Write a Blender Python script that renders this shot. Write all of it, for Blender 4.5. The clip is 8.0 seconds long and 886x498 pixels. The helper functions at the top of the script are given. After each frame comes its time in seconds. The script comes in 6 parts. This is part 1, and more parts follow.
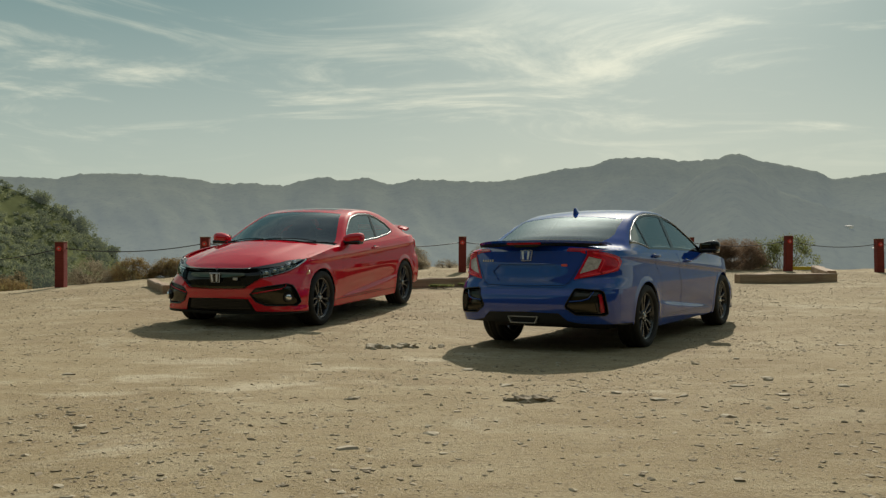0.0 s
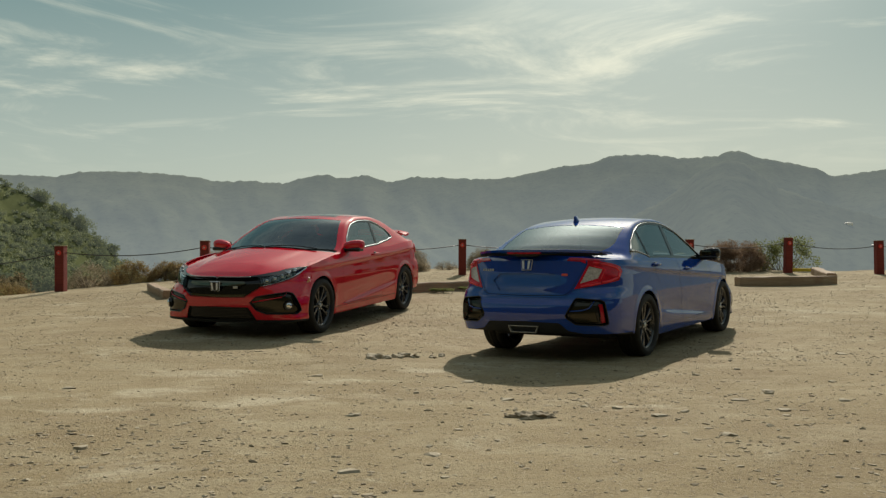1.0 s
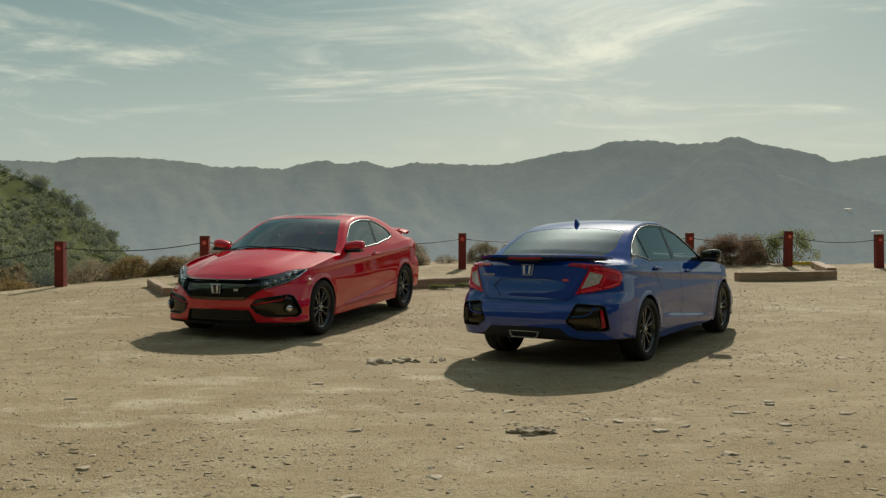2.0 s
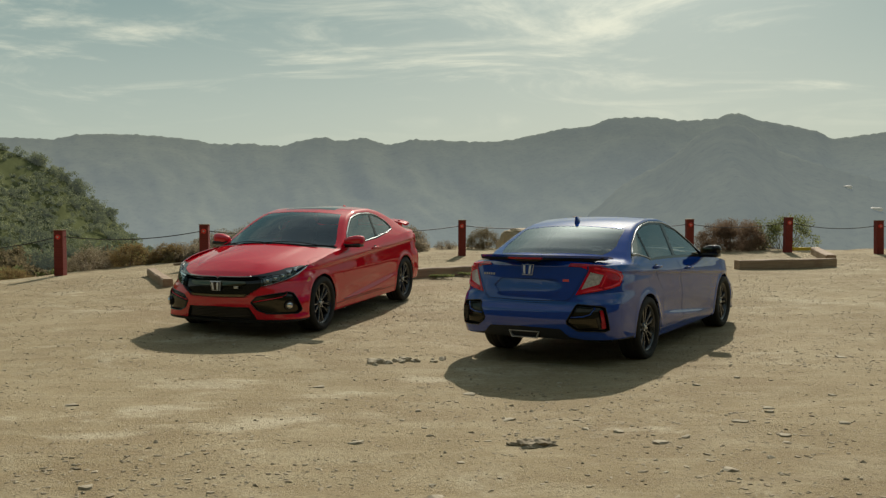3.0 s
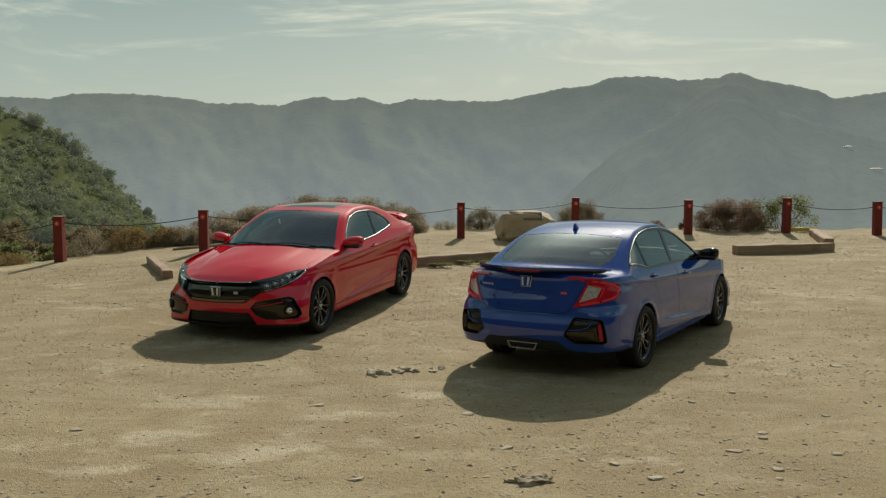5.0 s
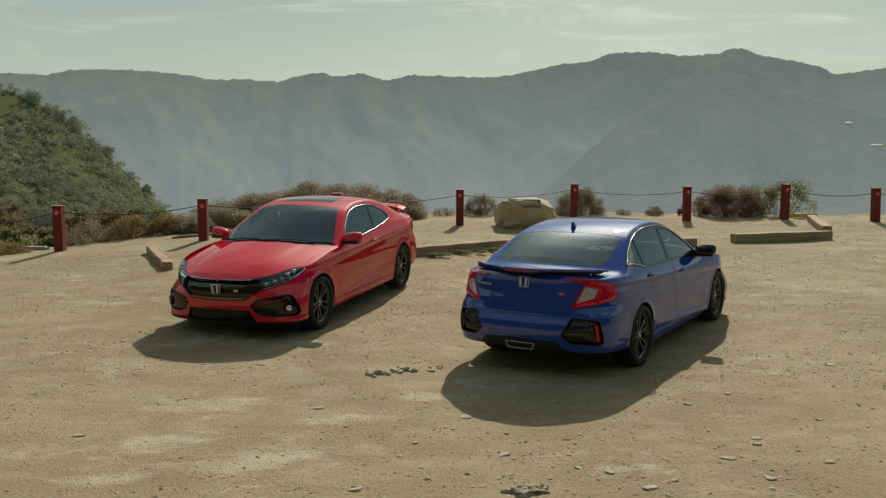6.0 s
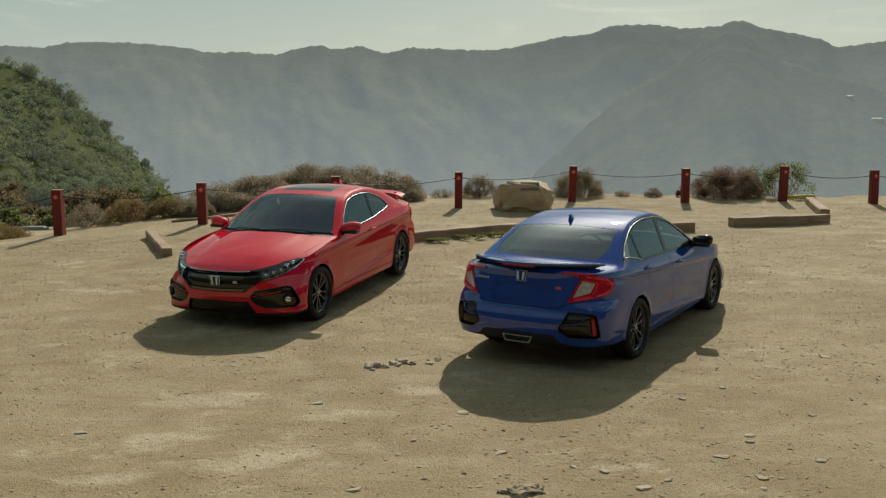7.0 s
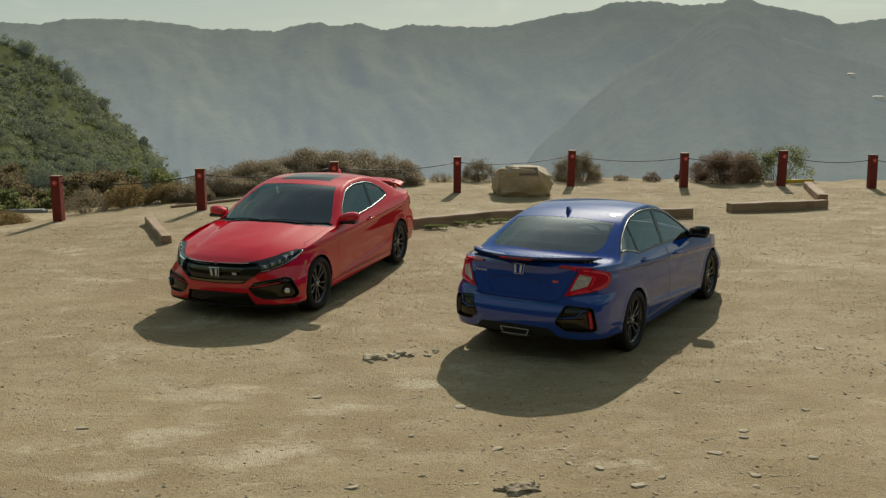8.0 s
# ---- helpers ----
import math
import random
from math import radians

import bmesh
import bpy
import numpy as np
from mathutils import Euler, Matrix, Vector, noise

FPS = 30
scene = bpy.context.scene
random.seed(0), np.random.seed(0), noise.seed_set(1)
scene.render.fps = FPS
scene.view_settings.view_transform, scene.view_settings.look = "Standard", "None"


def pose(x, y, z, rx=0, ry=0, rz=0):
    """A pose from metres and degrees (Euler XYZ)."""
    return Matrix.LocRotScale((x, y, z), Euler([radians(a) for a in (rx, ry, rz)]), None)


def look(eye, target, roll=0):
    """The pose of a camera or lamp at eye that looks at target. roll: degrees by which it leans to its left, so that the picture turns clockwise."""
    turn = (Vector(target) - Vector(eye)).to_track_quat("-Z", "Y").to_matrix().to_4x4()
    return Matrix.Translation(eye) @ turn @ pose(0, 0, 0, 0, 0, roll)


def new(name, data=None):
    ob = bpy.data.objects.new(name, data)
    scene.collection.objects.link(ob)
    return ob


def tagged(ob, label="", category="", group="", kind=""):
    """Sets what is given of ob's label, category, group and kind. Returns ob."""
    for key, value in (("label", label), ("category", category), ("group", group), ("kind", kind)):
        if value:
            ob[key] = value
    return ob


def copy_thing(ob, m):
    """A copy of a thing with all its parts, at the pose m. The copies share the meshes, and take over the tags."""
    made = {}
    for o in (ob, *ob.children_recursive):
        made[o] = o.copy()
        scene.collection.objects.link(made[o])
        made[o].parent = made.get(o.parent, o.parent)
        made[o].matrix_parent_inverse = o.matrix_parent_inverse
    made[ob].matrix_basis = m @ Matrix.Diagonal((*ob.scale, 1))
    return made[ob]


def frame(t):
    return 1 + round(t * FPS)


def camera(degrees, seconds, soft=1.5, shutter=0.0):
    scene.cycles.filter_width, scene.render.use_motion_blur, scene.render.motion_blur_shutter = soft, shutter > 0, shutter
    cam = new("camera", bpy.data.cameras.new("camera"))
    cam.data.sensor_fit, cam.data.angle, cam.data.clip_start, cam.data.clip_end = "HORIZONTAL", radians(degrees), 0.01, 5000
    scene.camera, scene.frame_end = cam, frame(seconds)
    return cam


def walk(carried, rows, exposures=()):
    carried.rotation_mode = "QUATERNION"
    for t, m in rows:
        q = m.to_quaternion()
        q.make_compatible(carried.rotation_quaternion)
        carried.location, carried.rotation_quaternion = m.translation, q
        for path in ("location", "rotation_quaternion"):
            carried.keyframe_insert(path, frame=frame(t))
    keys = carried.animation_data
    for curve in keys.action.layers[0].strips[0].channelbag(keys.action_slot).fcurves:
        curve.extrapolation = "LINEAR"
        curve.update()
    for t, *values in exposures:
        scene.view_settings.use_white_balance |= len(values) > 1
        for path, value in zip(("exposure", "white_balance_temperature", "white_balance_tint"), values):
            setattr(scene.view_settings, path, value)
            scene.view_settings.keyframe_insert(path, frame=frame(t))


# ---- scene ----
cam = camera(52.9, 8.0, 1.35)
PATH = [
    (0, 0.0000, 0.0000, 0.8916, 0.000, 0.555, -0.062),
    (0.5, -0.0022, 0.0023, 0.9350, -0.010, 0.570, 0.003),
    (1, -0.0075, 0.0035, 1.0095, -0.027, 0.393, 0.021),
    (1.5, -0.0151, 0.0090, 1.0985, -0.052, 0.041, -0.003),
    (3, -0.0291, 0.0304, 1.4171, -0.108, -1.993, 0.022),
    (3.5, -0.0332, 0.0386, 1.5410, -0.132, -2.707, 0.013),
    (4, -0.0317, 0.0382, 1.6676, -0.146, -3.324, 0.013),
    (4.5, -0.0309, 0.0344, 1.7950, -0.165, -3.909, 0.007),
    (6, -0.0150, -0.0013, 2.1633, -0.208, -6.054, 0.033),
    (6.5, -0.0105, -0.0157, 2.2710, -0.242, -6.893, 0.041),
    (7, -0.0014, -0.0301, 2.3680, -0.252, -7.736, 0.026),
    (7.5, 0.0054, -0.0447, 2.4535, -0.280, -8.520, 0.007),
    (8, 0.0118, -0.0548, 2.5251, -0.295, -9.145, 0.003),
]
walk(cam, [(t, pose(x, y, z, 90 + pitch, roll, yaw)) for t, x, y, z, yaw, pitch, roll in PATH],
     exposures=[(0.0, 0.22, 6500, 10), (8.0, 0.22, 6500, 10)])

# ---- world, sun ----
SUN_UP, SUN_ROUND = 35.3, 13.0      # degrees above the horizon, degrees from +y towards +x


SUN_DIR = Vector((math.sin(radians(SUN_ROUND)) * math.cos(radians(SUN_UP)),
                  math.cos(radians(SUN_ROUND)) * math.cos(radians(SUN_UP)), math.sin(radians(SUN_UP))))


def link(nt, a, b):
    nt.links.new(a, b)


def make_world():
    w = bpy.data.worlds.new("sky")
    scene.world = w
    w.use_nodes = True
    nt = w.node_tree
    nt.nodes.clear()
    N = nt.nodes.new
    out = N("ShaderNodeOutputWorld")
    bg = N("ShaderNodeBackground")
    bg.inputs["Strength"].default_value = 0.075
    sky = N("ShaderNodeTexSky")
    sky.sky_type = "NISHITA"
    sky.sun_disc = False
    sky.sun_elevation = radians(SUN_UP)
    sky.sun_rotation = radians(SUN_ROUND)
    sky.altitude = 400
    sky.air_density = 1.0
    sky.dust_density = 3.0
    sky.ozone_density = 1.0
    tc = N("ShaderNodeTexCoord")
    sep = N("ShaderNodeSeparateXYZ")
    link(nt, tc.outputs["Generated"], sep.inputs[0])
    zup = N("ShaderNodeMath"); zup.operation = "MAXIMUM"; zup.inputs[1].default_value = 0.0
    link(nt, sep.outputs["Z"], zup.inputs[0])
    zz = N("ShaderNodeMath"); zz.operation = "ADD"; zz.inputs[1].default_value = 0.10
    link(nt, zup.outputs[0], zz.inputs[0])
    dx = N("ShaderNodeMath"); dx.operation = "DIVIDE"
    dy = N("ShaderNodeMath"); dy.operation = "DIVIDE"
    link(nt, sep.outputs["X"], dx.inputs[0]); link(nt, zz.outputs[0], dx.inputs[1])
    link(nt, sep.outputs["Y"], dy.inputs[0]); link(nt, zz.outputs[0], dy.inputs[1])
    com = N("ShaderNodeCombineXYZ")
    link(nt, dx.outputs[0], com.inputs[0]); link(nt, dy.outputs[0], com.inputs[1])
    mp = N("ShaderNodeMapping")
    mp.inputs["Rotation"].default_value = (0, 0, radians(-24))
    mp.inputs["Scale"].default_value = (0.62, 0.80, 1.0)
    mp.inputs["Location"].default_value = (5.08, 3.04, 0.0)
    link(nt, com.outputs[0], mp.inputs[0])
    n1 = N("ShaderNodeTexNoise")
    n1.inputs["Scale"].default_value = 1.5; n1.inputs["Detail"].default_value = 12
    n1.inputs["Roughness"].default_value = 0.64; n1.inputs["Distortion"].default_value = 1.4
    link(nt, mp.outputs[0], n1.inputs["Vector"])
    n2 = N("ShaderNodeTexNoise")
    n2.inputs["Scale"].default_value = 0.75; n2.inputs["Detail"].default_value = 3
    link(nt, mp.outputs[0], n2.inputs["Vector"])
    both = N("ShaderNodeMath"); both.operation = "MULTIPLY_ADD"; both.inputs[1].default_value = 0.8
    link(nt, n2.outputs["Fac"], both.inputs[0]); link(nt, n1.outputs["Fac"], both.inputs[2])
    cr = N("ShaderNodeMapRange"); cr.interpolation_type = "SMOOTHSTEP"
    cr.inputs["From Min"].default_value = 0.85; cr.inputs["From Max"].default_value = 1.20
    cr.inputs["To Min"].default_value = 0.0; cr.inputs["To Max"].default_value = 0.85
    link(nt, both.outputs[0], cr.inputs["Value"])
    # thin high haze over the blue, paler towards the horizon
    el = N("ShaderNodeMapRange"); el.interpolation_type = "SMOOTHSTEP"
    el.inputs["From Min"].default_value = 0.03; el.inputs["From Max"].default_value = 0.36
    link(nt, zup.outputs[0], el.inputs["Value"])
    hc = N("ShaderNodeMixRGB")
    hc.inputs["Color1"].default_value = (5.0, 5.8, 4.9, 1); hc.inputs["Color2"].default_value = (1.1, 2.5, 2.4, 1)
    link(nt, el.outputs[0], hc.inputs["Fac"])
    haze = N("ShaderNodeMixRGB"); haze.inputs["Fac"].default_value = 0.86
    link(nt, sky.outputs[0], haze.inputs["Color1"]); link(nt, hc.outputs[0], haze.inputs["Color2"])
    cl = N("ShaderNodeMixRGB"); cl.inputs["Color2"].default_value = (9.6, 9.6, 7.6, 1)
    # the clouds lie low, the sky overhead is open and bluer
    thin = N("ShaderNodeMapRange"); thin.interpolation_type = "SMOOTHSTEP"
    thin.inputs["From Min"].default_value = 0.34; thin.inputs["From Max"].default_value = 0.62
    thin.inputs["To Min"].default_value = 1.0; thin.inputs["To Max"].default_value = 0.40
    link(nt, zup.outputs[0], thin.inputs["Value"])
    low = N("ShaderNodeMapRange"); low.interpolation_type = "SMOOTHSTEP"
    low.inputs["From Min"].default_value = 0.07; low.inputs["From Max"].default_value = 0.16
    link(nt, zup.outputs[0], low.inputs["Value"])
    drift = N("ShaderNodeMath"); drift.operation = "MULTIPLY"
    link(nt, cr.outputs[0], drift.inputs[0]); link(nt, low.outputs[0], drift.inputs[1])
    veil = N("ShaderNodeMath"); veil.operation = "MULTIPLY"
    link(nt, drift.outputs[0], veil.inputs[0]); link(nt, thin.outputs[0], veil.inputs[1])
    over = N("ShaderNodeMapRange"); over.interpolation_type = "SMOOTHSTEP"
    over.inputs["From Min"].default_value = 0.36; over.inputs["From Max"].default_value = 0.75
    link(nt, zup.outputs[0], over.inputs["Value"])
    deep = N("ShaderNodeMixRGB"); deep.inputs["Color2"].default_value = (2.5, 3.1, 3.5, 1)
    link(nt, over.outputs[0], deep.inputs["Fac"]); link(nt, haze.outputs[0], deep.inputs["Color1"])
    link(nt, veil.outputs[0], cl.inputs["Fac"]); link(nt, deep.outputs[0], cl.inputs["Color1"])
    # bright ring of hazy air round the sun
    dot = N("ShaderNodeVectorMath"); dot.operation = "DOT_PRODUCT"
    dot.inputs[1].default_value = SUN_DIR
    link(nt, tc.outputs["Generated"], dot.inputs[0])
    pos = N("ShaderNodeMath"); pos.operation = "MAXIMUM"; pos.inputs[1].default_value = 0.0
    link(nt, dot.outputs["Value"], pos.inputs[0])
    pw = N("ShaderNodeMath"); pw.operation = "POWER"; pw.inputs[1].default_value = 45.0
    link(nt, pos.outputs[0], pw.inputs[0])
    ring = N("ShaderNodeMixRGB"); ring.blend_type = "ADD"
    ring.inputs["Color2"].default_value = (40.0, 38.0, 31.5, 1)
    link(nt, pw.outputs[0], ring.inputs["Fac"]); link(nt, cl.outputs[0], ring.inputs["Color1"])
    link(nt, ring.outputs[0], bg.inputs["Color"])
    link(nt, bg.outputs[0], out.inputs["Surface"])


make_world()
sun_data = bpy.data.lights.new("sun", "SUN")
sun_data.energy, sun_data.angle, sun_data.color = 3.9, radians(0.6), (1.0, 0.93, 0.82)
sun = new("sun", sun_data)
sun.matrix_world = look(SUN_DIR * 60, (0, 0, 0))

# ---- materials ----
def rgba(c):
    return (c[0], c[1], c[2], 1)


class Mat:
    """A node material with a few short ways to wire it."""

    def __init__(self, name, rough=0.6, metal=0.0, coat=0.0, spec=0.5):
        self.m = bpy.data.materials.new(name)
        self.m.use_nodes = True
        self.nt = self.m.node_tree
        self.b = self.nt.nodes["Principled BSDF"]
        self.b.inputs["Roughness"].default_value = rough
        self.b.inputs["Metallic"].default_value = metal
        self.b.inputs["Coat Weight"].default_value = coat
        self.b.inputs["Coat Roughness"].default_value = 0.03
        self.b.inputs["Specular IOR Level"].default_value = spec
        self.tc = self.nt.nodes.new("ShaderNodeTexCoord")

    def node(self, kind, **kw):
        n = self.nt.nodes.new(kind)
        for k, v in kw.items():
            n.inputs[k.replace("_", " ")].default_value = v
        return n

    def noise(self, scale, detail=6, rough=0.6, dist=0.0, stretch=(1, 1, 1)):
        mp = self.node("ShaderNodeMapping", Scale=stretch)
        self.nt.links.new(self.tc.outputs["Object"], mp.inputs[0])
        n = self.node("ShaderNodeTexNoise", Scale=scale, Detail=detail, Roughness=rough, Distortion=dist)
        self.nt.links.new(mp.outputs[0], n.inputs["Vector"])
        return n.outputs["Fac"]

    def ramp(self, fac, stops):
        r = self.nt.nodes.new("ShaderNodeValToRGB")
        el = r.color_ramp.elements
        while len(el) < len(stops):
            el.new(0.5)
        for e, (p, c) in zip(el, stops):
            e.position, e.color = p, rgba(c)
        self.nt.links.new(fac, r.inputs[0])
        return r.outputs[0]

    def mix(self, fac, a, b, mode="MIX"):
        x = self.nt.nodes.new("ShaderNodeMixRGB")
        x.blend_type = mode
        for sock, v in ((x.inputs[0], fac), (x.inputs[1], a), (x.inputs[2], b)):
            if isinstance(v, (int, float)):
                sock.default_value = v
            elif isinstance(v, tuple):
                sock.default_value = rgba(v)
            else:
                self.nt.links.new(v, sock)
        return x.outputs[0]

    def span(self, fac, a, b, lo=0.0, hi=1.0):
        r = self.node("ShaderNodeMapRange", From_Min=a, From_Max=b, To_Min=lo, To_Max=hi)
        self.nt.links.new(fac, r.inputs["Value"])
        return r.outputs[0]

    def colour(self, c):
        if isinstance(c, tuple):
            self.b.inputs["Base Color"].default_value = rgba(c)
        else:
            self.nt.links.new(c, self.b.inputs["Base Color"])
        return self

    def rough(self, s):
        self.nt.links.new(s, self.b.inputs["Roughness"])
        return self

    def bump(self, h, strength=0.5, dist=0.02):
        n = self.node("ShaderNodeBump", Strength=strength, Distance=dist)
        self.nt.links.new(h, n.inputs["Height"])
        self.nt.links.new(n.outputs[0], self.b.inputs["Normal"])
        return self

    def random(self):
        return self.nt.nodes.new("ShaderNodeObjectInfo").outputs["Random"]

    def island(self):
        return self.nt.nodes.new("ShaderNodeNewGeometry").outputs["Random Per Island"]


SCUFFS = [(-1.98, 7.5, 0.36, 0.30, 0), (-2.06, 6.6, 0.34, 0.12, 24), (-1.14, 6.2, 0.46, 0.24, 14), (-0.2, 7.78, 0.32, 0.15, 4), (-2.2, 5.75, 0.36, 0.12, 12)]


def dirt_material():
    """Hard trodden earth: wide tone patches, pale scuffed crusts, streaks of old tracks, grit."""
    k = Mat("dry dirt", 0.95, spec=0.2)
    big = k.noise(0.35, 5, 0.6, 0.4)
    mid = k.noise(1.7, 8, 0.68, 0.5, (0.8, 1.5, 1))
    fine = k.noise(28, 7, 0.74)
    grit = k.noise(75, 3, 0.6)
    streak = k.noise(1.3, 8, 0.72, 1.0, (0.35, 1.9, 1))
    crust = k.noise(0.8, 9, 0.74, 0.7, (0.7, 1.2, 1))
    c = k.ramp(big, [(0.3, (0.252, 0.187, 0.099)), (0.5, (0.304, 0.236, 0.128)), (0.7, (0.362, 0.290, 0.168))])
    c = k.mix(k.span(mid, 0.47, 0.63, 0.0, 0.50), c, (0.43, 0.362, 0.230))
    c = k.mix(k.span(mid, 0.46, 0.34, 0.0, 0.40), c, (0.25, 0.182, 0.100))
    c = k.mix(k.span(streak, 0.54, 0.64, 0.0, 0.40), c, (0.245, 0.180, 0.100))
    c = k.mix(k.span(crust, 0.56, 0.64, 0.0, 0.65), c, (0.52, 0.450, 0.31))
    for x, y, wide, deep, turn in SCUFFS:                      # pale scuffed crusts
        mp = k.node("ShaderNodeMapping", Location=(x, y, 0), Rotation=(0, 0, radians(turn)), Scale=(wide, deep, 1))
        mp.vector_type = "TEXTURE"
        k.nt.links.new(k.tc.outputs["Object"], mp.inputs[0])
        away = k.nt.nodes.new("ShaderNodeVectorMath")
        away.operation = "LENGTH"
        k.nt.links.new(mp.outputs[0], away.inputs[0])
        ragged = k.nt.nodes.new("ShaderNodeMath")
        ragged.operation = "MULTIPLY_ADD"
        ragged.inputs[1].default_value = -4.5
        k.nt.links.new(mid, ragged.inputs[0])
        k.nt.links.new(away.outputs["Value"], ragged.inputs[2])
        c = k.mix(k.span(ragged.outputs[0], -0.95, -1.85, 0.0, 0.55), c, (0.54, 0.465, 0.325))
    c = k.mix(k.span(fine, 0.52, 0.63, 0.0, 0.55), c, (0.155, 0.115, 0.068))
    c = k.mix(k.span(grit, 0.56, 0.68, 0.0, 0.45), c, (0.50, 0.435, 0.315))
    k.colour(c)
    h = k.mix(0.45, k.mix(0.4, crust, streak), fine)
    h = k.mix(0.25, h, grit)
    return k.bump(h, 0.9, 0.05).m


def paint(name, base, flake, metal, ior):
    """Metal flake in colour under a clear coat."""
    k = Mat(name, 0.36, metal, 1.0, 0.0)
    k.b.inputs["Coat IOR"].default_value = ior
    f = k.noise(900, 2, 0.5)
    dust = k.noise(5.0, 6, 0.7)
    k.colour(k.mix(k.span(f, 0.4, 0.65, 0.0, 0.7), base, flake))
    k.nt.links.new(k.span(dust, 0.45, 0.85, 0.008, 0.05), k.b.inputs["Coat Roughness"])
    return k.m


def plain(name, c, rough=0.5, metal=0.0, coat=0.0, vary=0.15, scale=20, spec=0.5):
    k = Mat(name, rough, metal, coat, spec)
    n = k.noise(scale, 5, 0.6)
    d = tuple(v * (1 - vary) for v in c)
    k.colour(k.mix(k.span(n, 0.3, 0.7), d, c))
    return k.m


def glass_material(name, tint, ior=1.52, gloss_rough=0.008, dust=0.0):
    """Thin glass: a tint, a mirror by the angle, and a film of dust."""
    m = bpy.data.materials.new(name)
    m.use_nodes = True
    nt = m.node_tree
    nt.nodes.clear()
    N = nt.nodes.new
    out, tr, gl, fr, mx = N("ShaderNodeOutputMaterial"), N("ShaderNodeBsdfTransparent"), N("ShaderNodeBsdfGlossy"), N("ShaderNodeFresnel"), N("ShaderNodeMixShader")
    tr.inputs[0].default_value = rgba(tint)
    gl.inputs["Color"].default_value = (0.84, 0.96, 1.0, 1)
    gl.inputs["Roughness"].default_value = gloss_rough
    fr.inputs["IOR"].default_value = ior
    film, df, tl, dm = N("ShaderNodeMixShader"), N("ShaderNodeBsdfDiffuse"), N("ShaderNodeBsdfTranslucent"), N("ShaderNodeMixShader")
    df.inputs[0].default_value = tl.inputs[0].default_value = (0.6, 0.57, 0.5, 1)
    film.inputs[0].default_value = 0.5
    dm.inputs[0].default_value = dust
    nt.links.new(df.outputs[0], film.inputs[1])
    nt.links.new(tl.outputs[0], film.inputs[2])
    nt.links.new(tr.outputs[0], dm.inputs[1])
    nt.links.new(film.outputs[0], dm.inputs[2])
    nt.links.new(fr.outputs[0], mx.inputs[0])
    nt.links.new(dm.outputs[0], mx.inputs[1])
    nt.links.new(gl.outputs[0], mx.inputs[2])
    nt.links.new(mx.outputs[0], out.inputs[0])
    return m


def wood_material(name, lo, hi, worn, red=0.0):
    k = Mat(name, 0.85, spec=0.25)
    g = k.noise(9, 7, 0.65, 0.6, (0.25, 6, 6))
    s = k.noise(2.2, 6, 0.65)
    c = k.ramp(g, [(0.3, lo), (0.65, hi)])
    c = k.mix(k.span(s, 0.55, 0.72, 0.0, 0.7), c, worn)
    k.colour(c)
    return k.bump(g, 0.5, 0.01).m


def leaf_material(name, a, b, c, patch=0.9):
    """Leaves that also let the light behind them through, in patches lighter and darker."""
    k = Mat(name, 0.8, spec=0.15)
    col = k.ramp(k.island(), [(0.0, a), (0.5, b), (1.0, c)])
    n = k.noise(patch, 4, 0.6)
    col = k.mix(k.span(n, 0.35, 0.65, 0.75, 0.0), col, tuple(v * 0.55 for v in b))
    col = k.mix(k.span(n, 0.55, 0.75, 0.0, 0.5), col, c)
    k.colour(col)
    tl = k.nt.nodes.new("ShaderNodeBsdfTranslucent")
    k.nt.links.new(col, tl.inputs["Color"])
    mx = k.nt.nodes.new("ShaderNodeMixShader")
    mx.inputs[0].default_value = 0.5
    k.nt.links.new(k.b.outputs[0], mx.inputs[1])
    k.nt.links.new(tl.outputs[0], mx.inputs[2])
    k.nt.links.new(mx.outputs[0], k.nt.nodes["Material Output"].inputs["Surface"])
    return k.m


def mountain_material(name, a, b, haze_glow):
    """Chaparral slopes, the haze of two kilometres painted in as emission."""
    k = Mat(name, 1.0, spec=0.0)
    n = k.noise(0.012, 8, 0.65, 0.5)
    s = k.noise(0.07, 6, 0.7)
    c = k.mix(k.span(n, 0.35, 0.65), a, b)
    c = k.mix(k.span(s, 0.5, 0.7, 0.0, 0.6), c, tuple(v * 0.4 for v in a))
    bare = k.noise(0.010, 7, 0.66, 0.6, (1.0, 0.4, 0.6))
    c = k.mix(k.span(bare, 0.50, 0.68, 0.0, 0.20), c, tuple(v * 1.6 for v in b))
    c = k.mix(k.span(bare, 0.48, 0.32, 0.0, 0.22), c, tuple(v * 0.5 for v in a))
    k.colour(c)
    k.b.inputs["Emission Color"].default_value = rgba(haze_glow)
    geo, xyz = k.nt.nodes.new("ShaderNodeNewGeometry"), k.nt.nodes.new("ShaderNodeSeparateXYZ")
    k.nt.links.new(geo.outputs["Position"], xyz.inputs[0])   # the painted haze glows more down in the valley
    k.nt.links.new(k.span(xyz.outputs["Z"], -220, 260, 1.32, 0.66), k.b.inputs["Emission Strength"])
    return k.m


